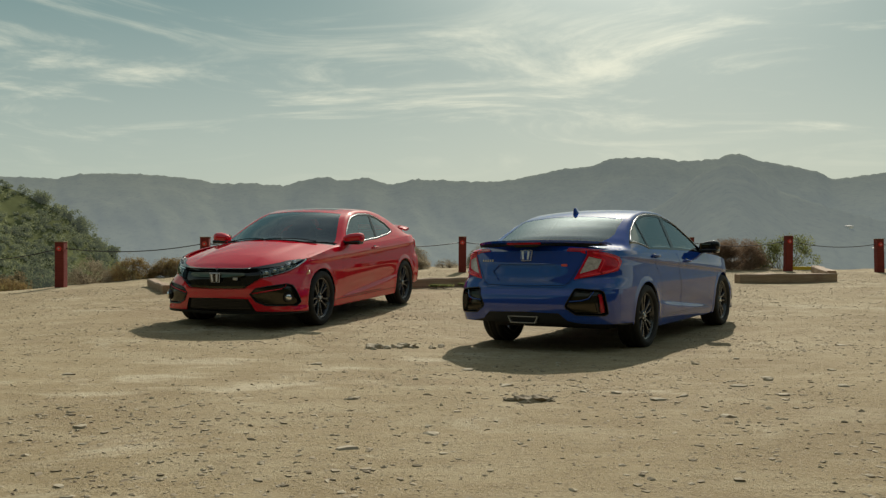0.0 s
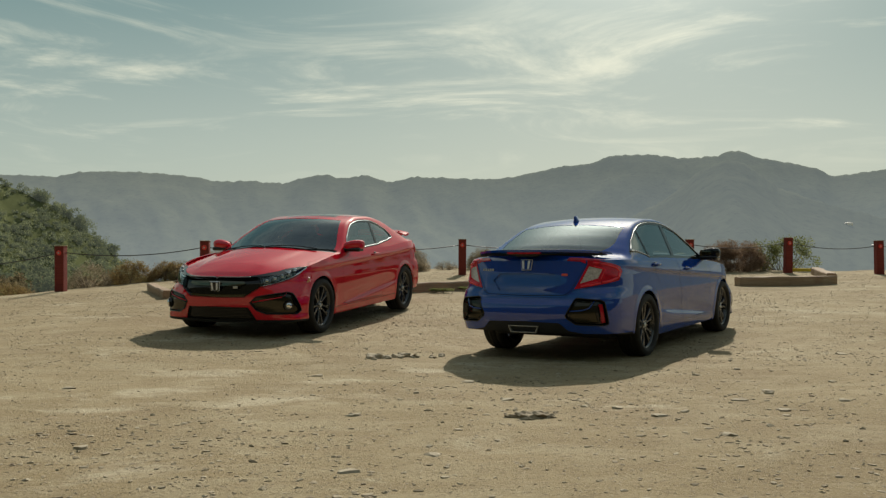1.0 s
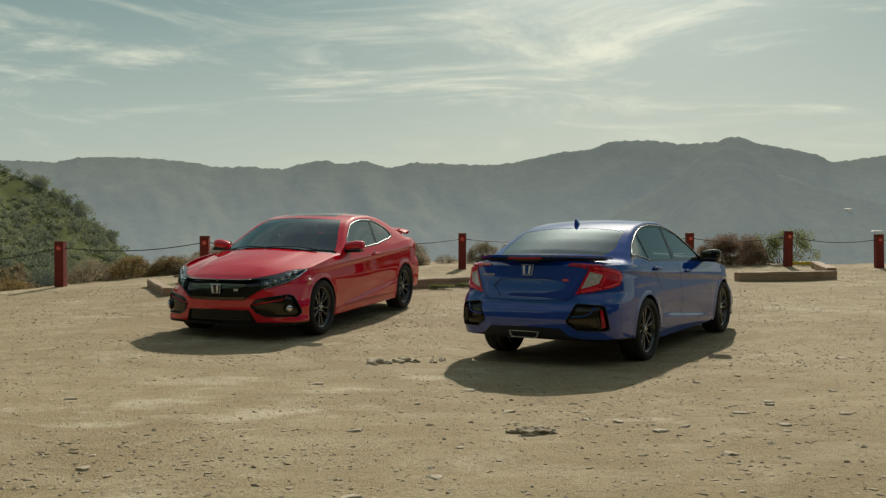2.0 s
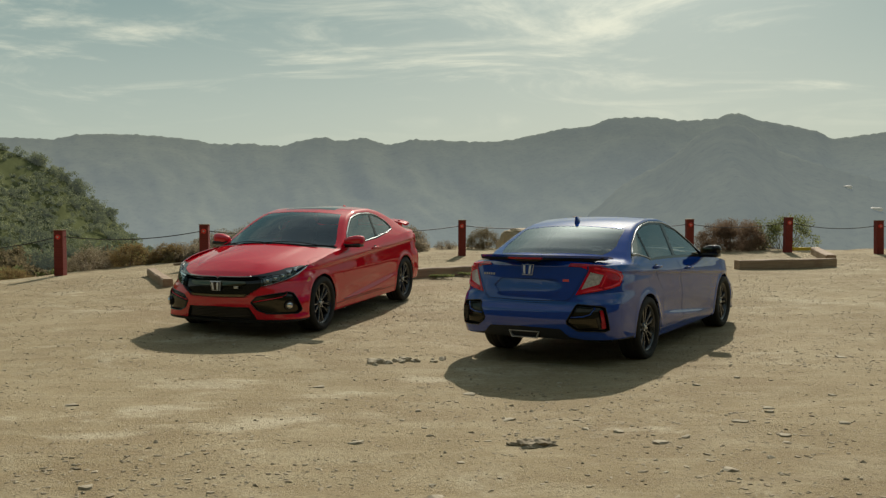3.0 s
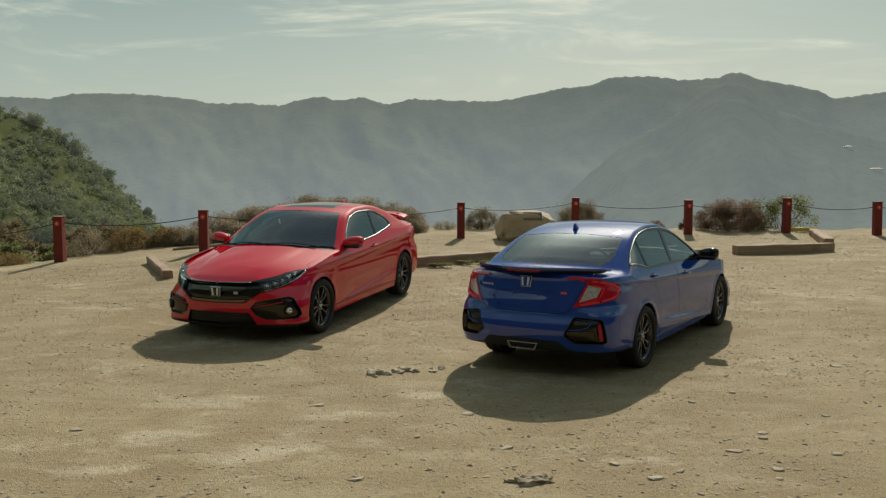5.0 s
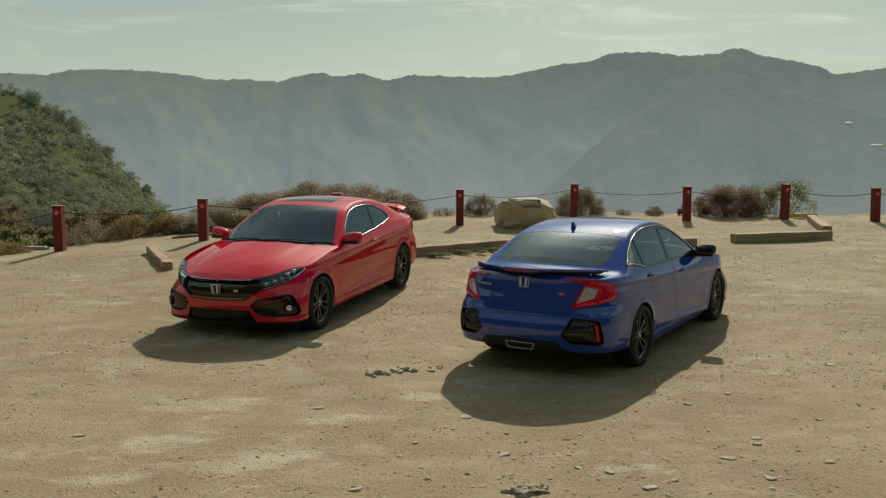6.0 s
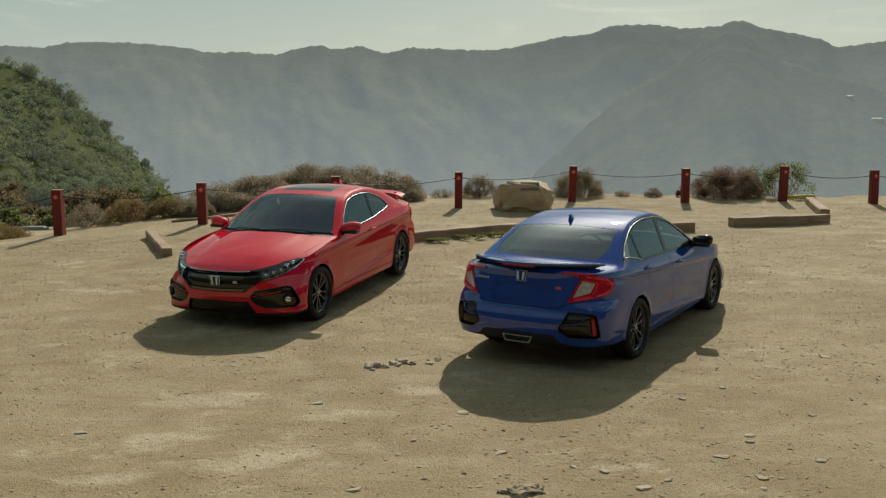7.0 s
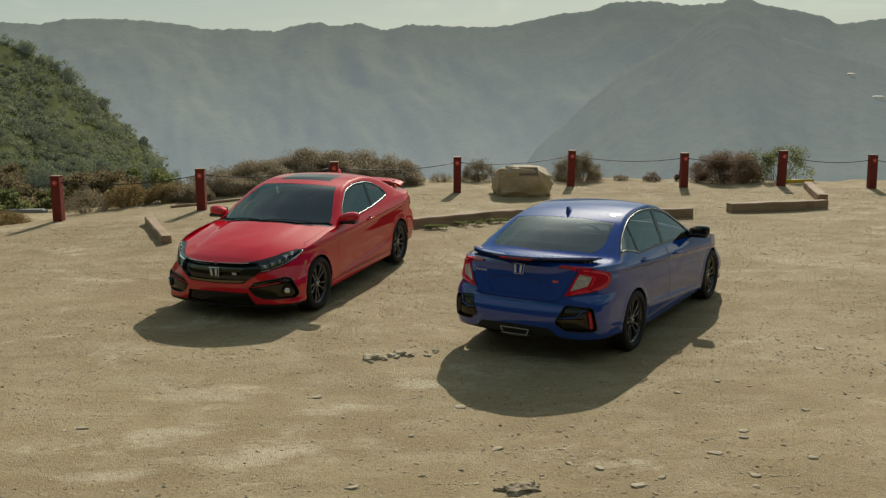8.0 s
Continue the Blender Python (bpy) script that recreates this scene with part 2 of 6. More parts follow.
DIRT = dirt_material()
RED = paint("red metallic paint", (0.54, 0.002, 0.014), (0.78, 0.004, 0.028), 0.0, 1.68)
BLUE = paint("blue metallic paint", (0.001, 0.034, 0.220), (0.002, 0.066, 0.42), 0.0, 1.72)
BLACK = plain("gloss black plastic", (0.008, 0.008, 0.009), 0.07, 0, 0.0, spec=0.5)
TRIM = plain("matt black plastic", (0.017, 0.017, 0.017), 0.6, spec=0.3)
BOWL = plain("black lamp bowl", (0.02, 0.021, 0.023), 0.22, 0, 0.4)
LAMPDARK = plain("grey lamp bowl", (0.36, 0.38, 0.40), 0.25, 0.7)
RUBBER = plain("tyre rubber", (0.024, 0.023, 0.021), 0.75, vary=0.35, spec=0.3)
RIM = plain("dark alloy", (0.020, 0.021, 0.025), 0.22, 0.0, 0.5, spec=0.5)
DISC = plain("brake steel", (0.03, 0.03, 0.03), 0.45, 1.0)
CHROME = plain("chrome", (0.72, 0.74, 0.76), 0.16, 0.9, vary=0.05)
SILVER = plain("silver plastic", (0.74, 0.76, 0.80), 0.3, 0.35, vary=0.05)
SATIN = plain("satin silver", (0.50, 0.51, 0.52), 0.42, 0.9)
# gloss black vent panels; the olive tint paints in the tan ground they mirror
GROUND_TINT = plain("gloss plastic with painted ground reflection", (0.055, 0.050, 0.038), 0.14, 0.9)
# smoked chrome; its brown cast paints in the ground that the bars mirror
DARKCHROME = plain("smoked chrome", (0.15, 0.135, 0.10), 0.14, 1.0)
GLASS = glass_material("tinted car glass", (0.52, 0.60, 0.60), 2.2, dust=0.02)
SHIELD = glass_material("windscreen glass", (0.30, 0.40, 0.43), 1.95, dust=0.006)
BACKGLASS = glass_material("dusty rear glass", (0.46, 0.50, 0.46), 2.3, dust=0.14)
LENS = glass_material("clear lamp lens", (0.85, 0.87, 0.87))
REDLENS = plain("red lamp plastic", (0.66, 0.002, 0.026), 0.12, 0, 0.5, vary=0.55, scale=18, spec=0.2)
REDBRIGHT = plain("bright red lamp plastic", (0.80, 0.012, 0.03), 0.15, 0, 0.6, spec=0.3)
CLEARLAMP = plain("pale lamp plastic", (0.62, 0.58, 0.56), 0.15, 0.1, 0.6, vary=0.5, scale=45)
AMBER = plain("amber lens", (0.65, 0.22, 0.02), 0.2, 0, 1.0)
LAMPGLOW = plain("lamp reflector", (0.8, 0.8, 0.8), 0.1, 1.0)
SEATCLOTH = plain("dark seat cloth", (0.02, 0.02, 0.021), 0.9)
POSTWOOD = wood_material("red stained timber", (0.13, 0.024, 0.020), (0.21, 0.040, 0.030), (0.17, 0.065, 0.045))
BEAMWOOD = wood_material("weathered timber", (0.24, 0.165, 0.105), (0.39, 0.285, 0.19), (0.22, 0.13, 0.085))
CABLE = plain("steel cable", (0.05, 0.045, 0.04), 0.6, 0.6)
REFLECT = plain("red reflector", (0.75, 0.06, 0.05), 0.3, 0, 0.6)
ROCK = wood_material("pale sandstone", (0.34, 0.255, 0.155), (0.48, 0.385, 0.245), (0.58, 0.49, 0.345))
STONE = Mat("loose stone", 0.9, spec=0.25)
STONE.colour(STONE.mix(STONE.span(STONE.noise(25, 5), 0.35, 0.7, 0, 0.5),
                       STONE.ramp(STONE.island(), [(0, (0.25, 0.20, 0.13)), (0.5, (0.36, 0.30, 0.20)), (1, (0.45, 0.385, 0.275))]), (0.22, 0.17, 0.11)))
STONE = STONE.m
PLAQUE = plain("bronze plaque", (0.20, 0.165, 0.12), 0.5, 0.4)
YELLOW = plain("yellow paint", (0.75, 0.52, 0.03), 0.5)
DRYLEAF = leaf_material("dry brush", (0.12, 0.076, 0.046), (0.22, 0.146, 0.092), (0.36, 0.262, 0.18))
GREYLEAF = leaf_material("grey brush", (0.14, 0.115, 0.068), (0.29, 0.24, 0.155), (0.60, 0.51, 0.375))
GREENLEAF = leaf_material("green leaf", (0.12, 0.13, 0.05), (0.20, 0.23, 0.085), (0.33, 0.34, 0.15))
RUSTLEAF = leaf_material("rusty leaf", (0.16, 0.105, 0.05), (0.30, 0.20, 0.085), (0.34, 0.31, 0.13))
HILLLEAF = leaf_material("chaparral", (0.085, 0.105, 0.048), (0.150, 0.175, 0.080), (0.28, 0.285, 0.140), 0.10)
HILLLEAF.node_tree.nodes["Principled BSDF"].inputs["Emission Color"].default_value = rgba((0.044, 0.051, 0.045))   # haze of some hundred metres painted in as a glow of the leaves
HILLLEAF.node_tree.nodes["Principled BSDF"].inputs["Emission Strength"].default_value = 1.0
KNOLLLEAF = leaf_material("brown scrub", (0.13, 0.105, 0.055), (0.22, 0.18, 0.10), (0.34, 0.26, 0.155))
BANK = plain("unseen dark bank", (0.060, 0.058, 0.034), 1.0, vary=0.5, scale=0.6, spec=0.0)
PLASTER = plain("pale plaster", (0.72, 0.70, 0.66), 0.9, scale=1.5)
PALEROOF = plain("pale roof", (0.62, 0.58, 0.52), 0.8, scale=1.5)
CONCRETE = plain("grey concrete", (0.30, 0.30, 0.29), 0.9, scale=3)
TWIG = plain("twig", (0.13, 0.09, 0.06), 0.9)
HILL = plain("scrub slope", (0.120, 0.132, 0.062), 1.0, vary=0.35, scale=0.15, spec=0.0)
# last colour of each: haze painted as a glow of the slopes
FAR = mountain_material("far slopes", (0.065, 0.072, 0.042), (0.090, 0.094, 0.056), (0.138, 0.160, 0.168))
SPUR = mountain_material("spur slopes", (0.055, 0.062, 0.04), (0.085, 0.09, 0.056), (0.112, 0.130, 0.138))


# ---- mesh helpers ----
def smooth_all(me, on=True):
    me.polygons.foreach_set("use_smooth", [on] * len(me.polygons))


def mesh_ob(name, bm, material, smooth=False):
    me = bpy.data.meshes.new(name)
    bm.to_mesh(me)
    bm.free()
    me.materials.append(material)
    if smooth:
        smooth_all(me)
    return new(name, me)


def thing(name, bm, material, label, category, kind="", group="", smooth=False):
    return tagged(mesh_ob(name, bm, material, smooth), label, category, group, kind)


def part(name, bm, material, parent, label="", smooth=False):
    ob = mesh_ob(name, bm, material, smooth)
    ob.parent = parent
    if label:
        tagged(ob, label)
    return ob


def raw_mesh(name, verts, faces, material, smooth=True):
    me = bpy.data.meshes.new(name)
    me.from_pydata([tuple(v) for v in verts], [], [tuple(f) for f in faces])
    me.materials.append(material)
    if smooth:
        smooth_all(me)
    return me


def box(bm, size, at=(0, 0, 0), bevel=0.0, m=None):
    r = bmesh.ops.create_cube(bm, size=1)
    vs = r["verts"]
    bmesh.ops.scale(bm, vec=size, verts=vs)
    bmesh.ops.translate(bm, vec=at, verts=vs)
    if bevel:
        es = list({e for v in vs for e in v.link_edges})
        o = bmesh.ops.bevel(bm, geom=es, offset=bevel, segments=2, affect="EDGES", profile=0.6)
        vs = list({v for f in o["faces"] for v in f.verts} | {v for v in vs if v.is_valid})
    if m is not None:
        bmesh.ops.transform(bm, matrix=m, verts=vs)
    return vs


def tube(bm, pts, radius, sides=6):
    rings = []
    for i, p in enumerate(pts):
        a = Vector(pts[max(i - 1, 0)])
        b = Vector(pts[min(i + 1, len(pts) - 1)])
        d = (b - a).normalized()
        s = d.orthogonal().normalized()
        u = d.cross(s)
        r = radius[i] if isinstance(radius, (list, tuple)) else radius
        rings.append([bm.verts.new(Vector(p) + (s * math.cos(k * math.tau / sides) + u * math.sin(k * math.tau / sides)) * r) for k in range(sides)])
    for r0, r1 in zip(rings, rings[1:]):
        for k in range(sides):
            bm.faces.new((r0[k], r0[(k + 1) % sides], r1[(k + 1) % sides], r1[k]))
    bm.faces.new(rings[0][::-1])
    bm.faces.new(rings[-1])


def prism(bm, outline, y0, y1, taper=0.0):
    """A plate with this (x, z) outline between two y planes; the y1 face is drawn in by taper."""
    cx = sum(p[0] for p in outline) / len(outline)
    cz = sum(p[1] for p in outline) / len(outline)
    a = [bm.verts.new((x, y0, z)) for x, z in outline]
    b = [bm.verts.new((x + (cx - x) * taper, y1, z + (cz - z) * taper)) for x, z in outline]
    n = len(a)
    bm.faces.new(a)
    bm.faces.new(b[::-1])
    for k in range(n):
        bm.faces.new((a[k], b[k], b[(k + 1) % n], a[(k + 1) % n]))
    bmesh.ops.recalc_face_normals(bm, faces=bm.faces)


def curve_at(knots, x):
    """A smooth curve through (x, value) knots, without overshoot."""
    n = len(knots)
    if x <= knots[0][0]:
        return knots[0][1]
    if x >= knots[-1][0]:
        return knots[-1][1]
    i = max(k for k in range(n - 1) if knots[k][0] <= x)
    (x0, a), (x1, b) = knots[i], knots[i + 1]
    d = (b - a) / (x1 - x0)

    def slope(j):
        if j == 0 or j == n - 1:
            k = 0 if j == 0 else n - 2
            return (knots[k + 1][1] - knots[k][1]) / (knots[k + 1][0] - knots[k][0])
        l = (knots[j][1] - knots[j - 1][1]) / (knots[j][0] - knots[j - 1][0])
        r = (knots[j + 1][1] - knots[j][1]) / (knots[j + 1][0] - knots[j][0])
        return 0 if l * r <= 0 else 2 * l * r / (l + r)
    h = x1 - x0
    t = (x - x0) / h
    return (a * (1 + 2 * t) * (1 - t) ** 2 + slope(i) * h * t * (1 - t) ** 2 + b * t * t * (3 - 2 * t) + slope(i + 1) * h * t * t * (t - 1))


# ---- the ground ----
HOLLOWS = [(0.9, 10.3, 1.5, 0.087), (2.3, 9.0, 1.5, 0.009), (2.0, 12.6, 1.7, 0.098), (3.6, 11.2, 1.5, 0.009), (-2.3, 13.2, 1.5, 0.032), (-2.6, 10.9, 1.5, 0.038), (1.0, 7.8, 1.5, 0.023)]


def lot(x, y):
    """The lie of the dirt lot, without its small relief: a gentle rise with shallow hollows where cars park."""
    u = y - 8.6 - 0.35 * max(-4, min(4, x))
    z = 0.047 * (u + math.sqrt(u * u + 1.5)) / 2 - 0.05 * max(0, -4 - x)
    if abs(x) < 8 and 3 < y < 18:
        z -= sum(deep * math.exp(-((x - a) ** 2 + (y - b) ** 2) / wide ** 2) for a, b, wide, deep in HOLLOWS)
    return z


BRINK = [(-40, 13), (-12, 15.2), (-8.6, 17.0), (-7.4, 17.7), (-6.5, 18.6), (-5.6, 19.6), (-4.5, 20.6), (-3, 21.6), (-0.5, 22.5), (3, 23.2), (6, 23.4), (10, 22.9), (14, 22.6), (40, 22)]
brink_at = {}


def brink(x):
    """How far ahead the lot ends and the slope falls away."""
    if x not in brink_at:
        brink_at[x] = curve_at(BRINK, x) + 0.25 * math.sin(x * 1.7 + 1) + 0.12 * math.sin(x * 4.1)
    return brink_at[x]


def relief(x, y):
    n = noise.fractal(Vector((x * 0.5, y * 0.5, 3.1)), 1.0, 2.0, 4) * 0.022
    n += noise.fractal(Vector((x * 2.6, y * 3.6, 7.7)), 0.9, 2.1, 4) * 0.007
    return n


def ground_z(x, y):
    e = brink(x)
    if y > e:
        d = y - e
        if x < -6 and d < 32:                                  # a shelf with a road beyond the fence
            t = min((-6 - x) / 5, 1)
            t = t * t * (3 - 2 * t)
            shelf = lot(x, e) - 0.06 * d + 1.6 * math.exp(-((x + 22) / 9) ** 2 - ((y - 41) / 6) ** 2)
            if d > 26:
                shelf -= (d - 26) * 2.2
            return shelf * t + (1 - t) * (lot(x, e) - 0.55 * d * min(1, d / 3))
        return lot(x, e) - 0.55 * d * min(1, d / 3) + noise.fractal(Vector((x * 0.1, y * 0.1, 0)), 1.0, 2.0, 3) * min(1.5, d * 0.06) if d < 400 else lot(x, e) - 220
    if y > 0 and abs(x) < 20:
        return lot(x, y) + relief(x, y)
    return lot(max(-20, min(20, x)), max(y, -5))


def graded(a, b, step, far, grow=1.35):
    """Even steps from a to b, then growing steps out to far on both sides."""
    xs = list(np.arange(a, b + 1e-6, step))
    s, v = step, b
    while v < far:
        s *= grow
        v += s
        xs.append(v)
    s, v = step, a
    while v > -far:
        s *= grow
        v -= s
        xs.insert(0, v)
    return xs


def make_ground():
    xs = graded(-9.5, 12.5, 0.075, 4500, 1.25)
    ys = graded(1.6, 26, 0.075, 4500, 1.25)
    verts = [(x, y, ground_z(x, y)) for y in ys for x in xs]
    n = len(xs)
    faces = [(j * n + i, j * n + i + 1, (j + 1) * n + i + 1, (j + 1) * n + i) for j in range(len(ys) - 1) for i in range(n - 1)]
    tagged(new("ground", raw_mesh("ground", verts, faces, DIRT)), "dry tan dirt lot with tyre tracks and loose grit", "ground", kind="structure")


make_ground()


# ---- the distance ----
FAR_LINE = [(-60, 4.2), (-40, 5.0), (-26.46, 4.66), (-25.14, 4.65), (-23.47, 4.64), (-21.93, 4.97), (-18.73, 5.04), (-15.58, 4.82), (-14.05, 4.61),
            (-11.97, 4.65), (-10.22, 4.53), (-9.16, 4.80), (-7.56, 5.11), (-6.31, 4.91), (-5.05, 5.10), (-3.42, 4.68),
            (-1.79, 5.01), (0.58, 4.94), (2.76, 4.87), (4.93, 5.07), (7.27, 5.56), (9.40, 5.78), (10.99, 6.28), (13.08, 6.27),
            (14.96, 6.01), (17.14, 6.09), (18.13, 6.33), (19.60, 5.87), (21.35, 5.47), (22.60, 5.19), (23.83, 4.65),
            (25.04, 4.77), (26.46, 4.91), (40, 5.5), (60, 4.0)]
SPUR_LINE = [(3.6, -7.5), (5.22, -4.38), (6.27, -2.65), (8.02, -1.08), (9.64, 0.43), (11.73, 2.21), (14.09, 3.48), (16.36, 5.25),
             (17.92, 5.73), (21.17, 3.83), (26.29, 2.12), (36, -1.0)]
HILL_LINE = [(-60, 8.7), (-40, 7.7), (-30, 4.9), (-25.58, 3.62), (-24.75, 3.20), (-23.31, 2.55), (-22.75, 2.02), (-22.03, 1.38), (-21.0, 0.60),
             (-19.81, -0.65), (-18.89, -1.55), (-17.98, -2.60), (-17.2, -3.55), (-16.74, -4.15), (-15.78, -5.2), (-14.5, -6.8), (-12.0, -9.8)]


def slope_mesh(name, line, near, ridge, foot, rough, step, rows, material, eye=1.5, power=0.85, jag=0.0, spur=26.0, seed=0.0):
    """A mountain side: its skyline, as degrees round and up, falls in spurs from the ridge to the foot, and behind the ridge again."""
    az0, az1 = line[0][0], line[-1][0]
    cols = int((az1 - az0) / step) + 1
    verts = []
    for j in range(rows + 5):
        q = min(j / rows, 1.0)
        back = max(0, j - rows)
        for i in range(cols):
            az = az0 + (az1 - az0) * i / (cols - 1)
            a = radians(az)
            w = noise.fractal(Vector((az * spur * 0.01 + q * 0.9 + 0.35 * noise.noise(Vector((az * 0.08, q * 2, seed))), q * 1.2 - az * 0.03, 5 + seed)), 1.1, 2.0, 4)
            r = near + (ridge - near) * (q + 0.02 * w * q * (1 - q) * 4) + back * (ridge - near) * 0.04
            top = math.tan(radians(curve_at(line, az))) * ridge + eye
            top += jag * noise.fractal(Vector((az * 3.0, 1.7, seed)), 0.9, 2.1, 5) * q ** 10
            z = foot + (top - foot) * q ** power
            z += rough * w * q * (1 - q) * 4 + rough * 0.10 * noise.fractal(Vector((az * 0.8 + q * 3, q * 5, seed)), 1.0, 2.0, 6) * min(1, 4 * (1 - q)) * (q > 0)
            z -= back * back * (top - foot) * 0.03
            verts.append((r * math.sin(a), r * math.cos(a), z))
    faces = [(j * cols + i, j * cols + i + 1, (j + 1) * cols + i + 1, (j + 1) * cols + i) for j in range(rows + 4) for i in range(cols - 1)]
    return new(name, raw_mesh(name, verts, faces, material)), verts, cols


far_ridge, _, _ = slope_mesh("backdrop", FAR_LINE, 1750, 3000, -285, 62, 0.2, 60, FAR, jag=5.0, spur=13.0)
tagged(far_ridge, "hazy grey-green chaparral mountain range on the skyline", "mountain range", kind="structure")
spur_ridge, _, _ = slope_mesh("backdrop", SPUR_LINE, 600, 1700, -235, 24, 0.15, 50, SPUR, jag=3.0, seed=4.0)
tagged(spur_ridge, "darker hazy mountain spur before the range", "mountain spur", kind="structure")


# unseen hillside behind the camera, added to darken what the cars mirror
BACK_LINE = [(75, 3), (95, 8), (120, 15), (150, 27), (180, 29), (210, 26), (240, 14), (265, 8), (285, 3)]
unseen_bank, _, _ = slope_mesh("hillside", BACK_LINE, 28, 95, -1.0, 3, 1.5, 24, BANK, power=1.1, seed=13.0)
tagged(unseen_bank, "scrubby brown hillside rising behind the lot", "hillside", kind="structure")


def far_house(x, y, z, wide, deep, high, turn):
    """A pale house on the far slope, with a low hipped roof."""
    bm = bmesh.new()
    box(bm, (wide, deep, high + 6), (0, 0, high / 2 - 3), 0.1)
    house = thing("house", bm, PLASTER, "small pale house far off on the mountain slope", "house", group="houses on the far slope")
    house.matrix_world = pose(x, y, z, 0, 0, turn)
    bm = bmesh.new()
    w, d, e = wide / 2 + 0.6, deep / 2 + 0.6, high
    low = [bm.verts.new(q) for q in ((-w, -d, e), (w, -d, e), (w, d, e), (-w, d, e))]
    top = [bm.verts.new(q) for q in ((-w + d, 0, e + 1.6), (w - d, 0, e + 1.6))]
    for f in ((low[0], low[1], top[1], top[0]), (low[2], low[3], top[0], top[1]), (low[1], low[2], top[1]), (low[3], low[0], top[0]), low[::-1]):
        bm.faces.new(f)
    part("roof", bm, PALEROOF, house, "pale low hipped roof")


far_house(649.6, 1424.1, 48.5, 11, 7, 3.5, 20)
far_house(639.8, 1310.6, 12.5, 17, 7, 3.0, 8)


def leaf_cloud(rng, centres, radii, count, size, up=0.0, narrow=0.5):
    """Small leaf blades scattered in clumps: vertices and faces."""
    k = rng.integers(0, len(centres), count)
    c, r = np.asarray(centres, float)[k], np.asarray(radii, float)[k]
    d = rng.normal(size=(count, 3))
    d /= np.linalg.norm(d, axis=1)[:, None] + 1e-9
    p = c + d * r * (rng.random(count) ** 0.45)[:, None]
    a = rng.normal(size=(count, 3)) + d * 0.8
    a[:, 2] += up
    a /= np.linalg.norm(a, axis=1)[:, None] + 1e-9
    b = np.cross(a, rng.normal(size=(count, 3)))
    b /= np.linalg.norm(b, axis=1)[:, None] + 1e-9
    s = (size * (0.6 + 0.8 * rng.random(count)))[:, None]
    a, b = a * s, b * s * narrow
    v = np.stack([p - a * 0.5, p + b * 0.5, p + a * 0.5, p - b * 0.5], 1).reshape(-1, 3)
    f = np.arange(count * 4).reshape(-1, 4)
    return v, f


def make_hill():
    rng = np.random.default_rng(5)
    hill, verts, cols = slope_mesh("hillside", HILL_LINE, 170, 420, -95, 12, 0.3, 50, HILL, eye=2.5, power=1.0, seed=9.0)
    tagged(hill, "steep green hillside covered with chaparral scrub", "hillside", kind="structure")
    vs = np.array(verts)
    pick = [i for i in range(len(vs)) if i < cols * 51 and -30 < math.degrees(math.atan2(vs[i][0], vs[i][1]))]
    cen, rad = [], []
    for i in rng.choice(pick, 6200):
        p = vs[i] + rng.normal(size=3) * (1.5, 1.5, 0)
        thick = noise.noise(Vector(p) * 0.035) + 0.5 * noise.noise(Vector(p) * 0.11)
        if thick < -0.28 and rng.random() < 0.7:               # grassy gaps
            continue
        s = rng.uniform(1.2, 2.6) * (1.9 if thick > 0.12 and rng.random() < 0.35 else 1.0)
        for _ in range(max(3, int(1.3 * s))):
            cen.append(p + rng.normal(size=3) * (s * 0.5, s * 0.5, s * 0.2) + (0, 0, s * 0.35))
            rad.append((s * 0.55, s * 0.55, s * 0.5))
    tree_cen, tree_rad = [], []
    for az, s in ((-24.3, 4.6), (-22.2, 4.6), (-22.9, 2.6), (-20.4, 3.2), (-18.2, 2.6)):   # lone trees on the crest
        a = radians(az)
        p = np.array((420 * math.sin(a), 420 * math.cos(a), 420 * math.tan(radians(curve_at(HILL_LINE, az))) + 2.5 + s * 0.3))
        for _ in range(60):
            tree_cen.append(p + rng.normal(size=3) * s * 0.34)
            tree_rad.append((s * 0.4, s * 0.4, s * 0.36))
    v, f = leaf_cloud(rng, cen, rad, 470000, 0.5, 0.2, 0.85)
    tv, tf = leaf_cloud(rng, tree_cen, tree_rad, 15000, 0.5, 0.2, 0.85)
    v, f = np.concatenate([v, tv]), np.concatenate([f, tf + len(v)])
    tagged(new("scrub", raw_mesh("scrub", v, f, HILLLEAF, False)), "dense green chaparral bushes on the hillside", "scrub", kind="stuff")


make_hill()


# ---- fence ----
def upright(x, y, lift=0.0):
    return Vector((x, y, ground_z(x, y) + lift))


POSTS = [(-9.9, 16.9, 0.85, 1), (-7.37, 17.19, 0.87, 0), (-4.71, 17.65, 0.82, 0), (-2.2, 18.95, 0.82, 1), (0.44, 20.33, 0.81, 0),
         (3.26, 21.8, 0.87, 0), (6.01, 21.68, 0.83, 0), (8.47, 21.87, 0.86, 0), (10.51, 21.45, 0.80, 0), (12.9, 21.2, 0.82, 0)]


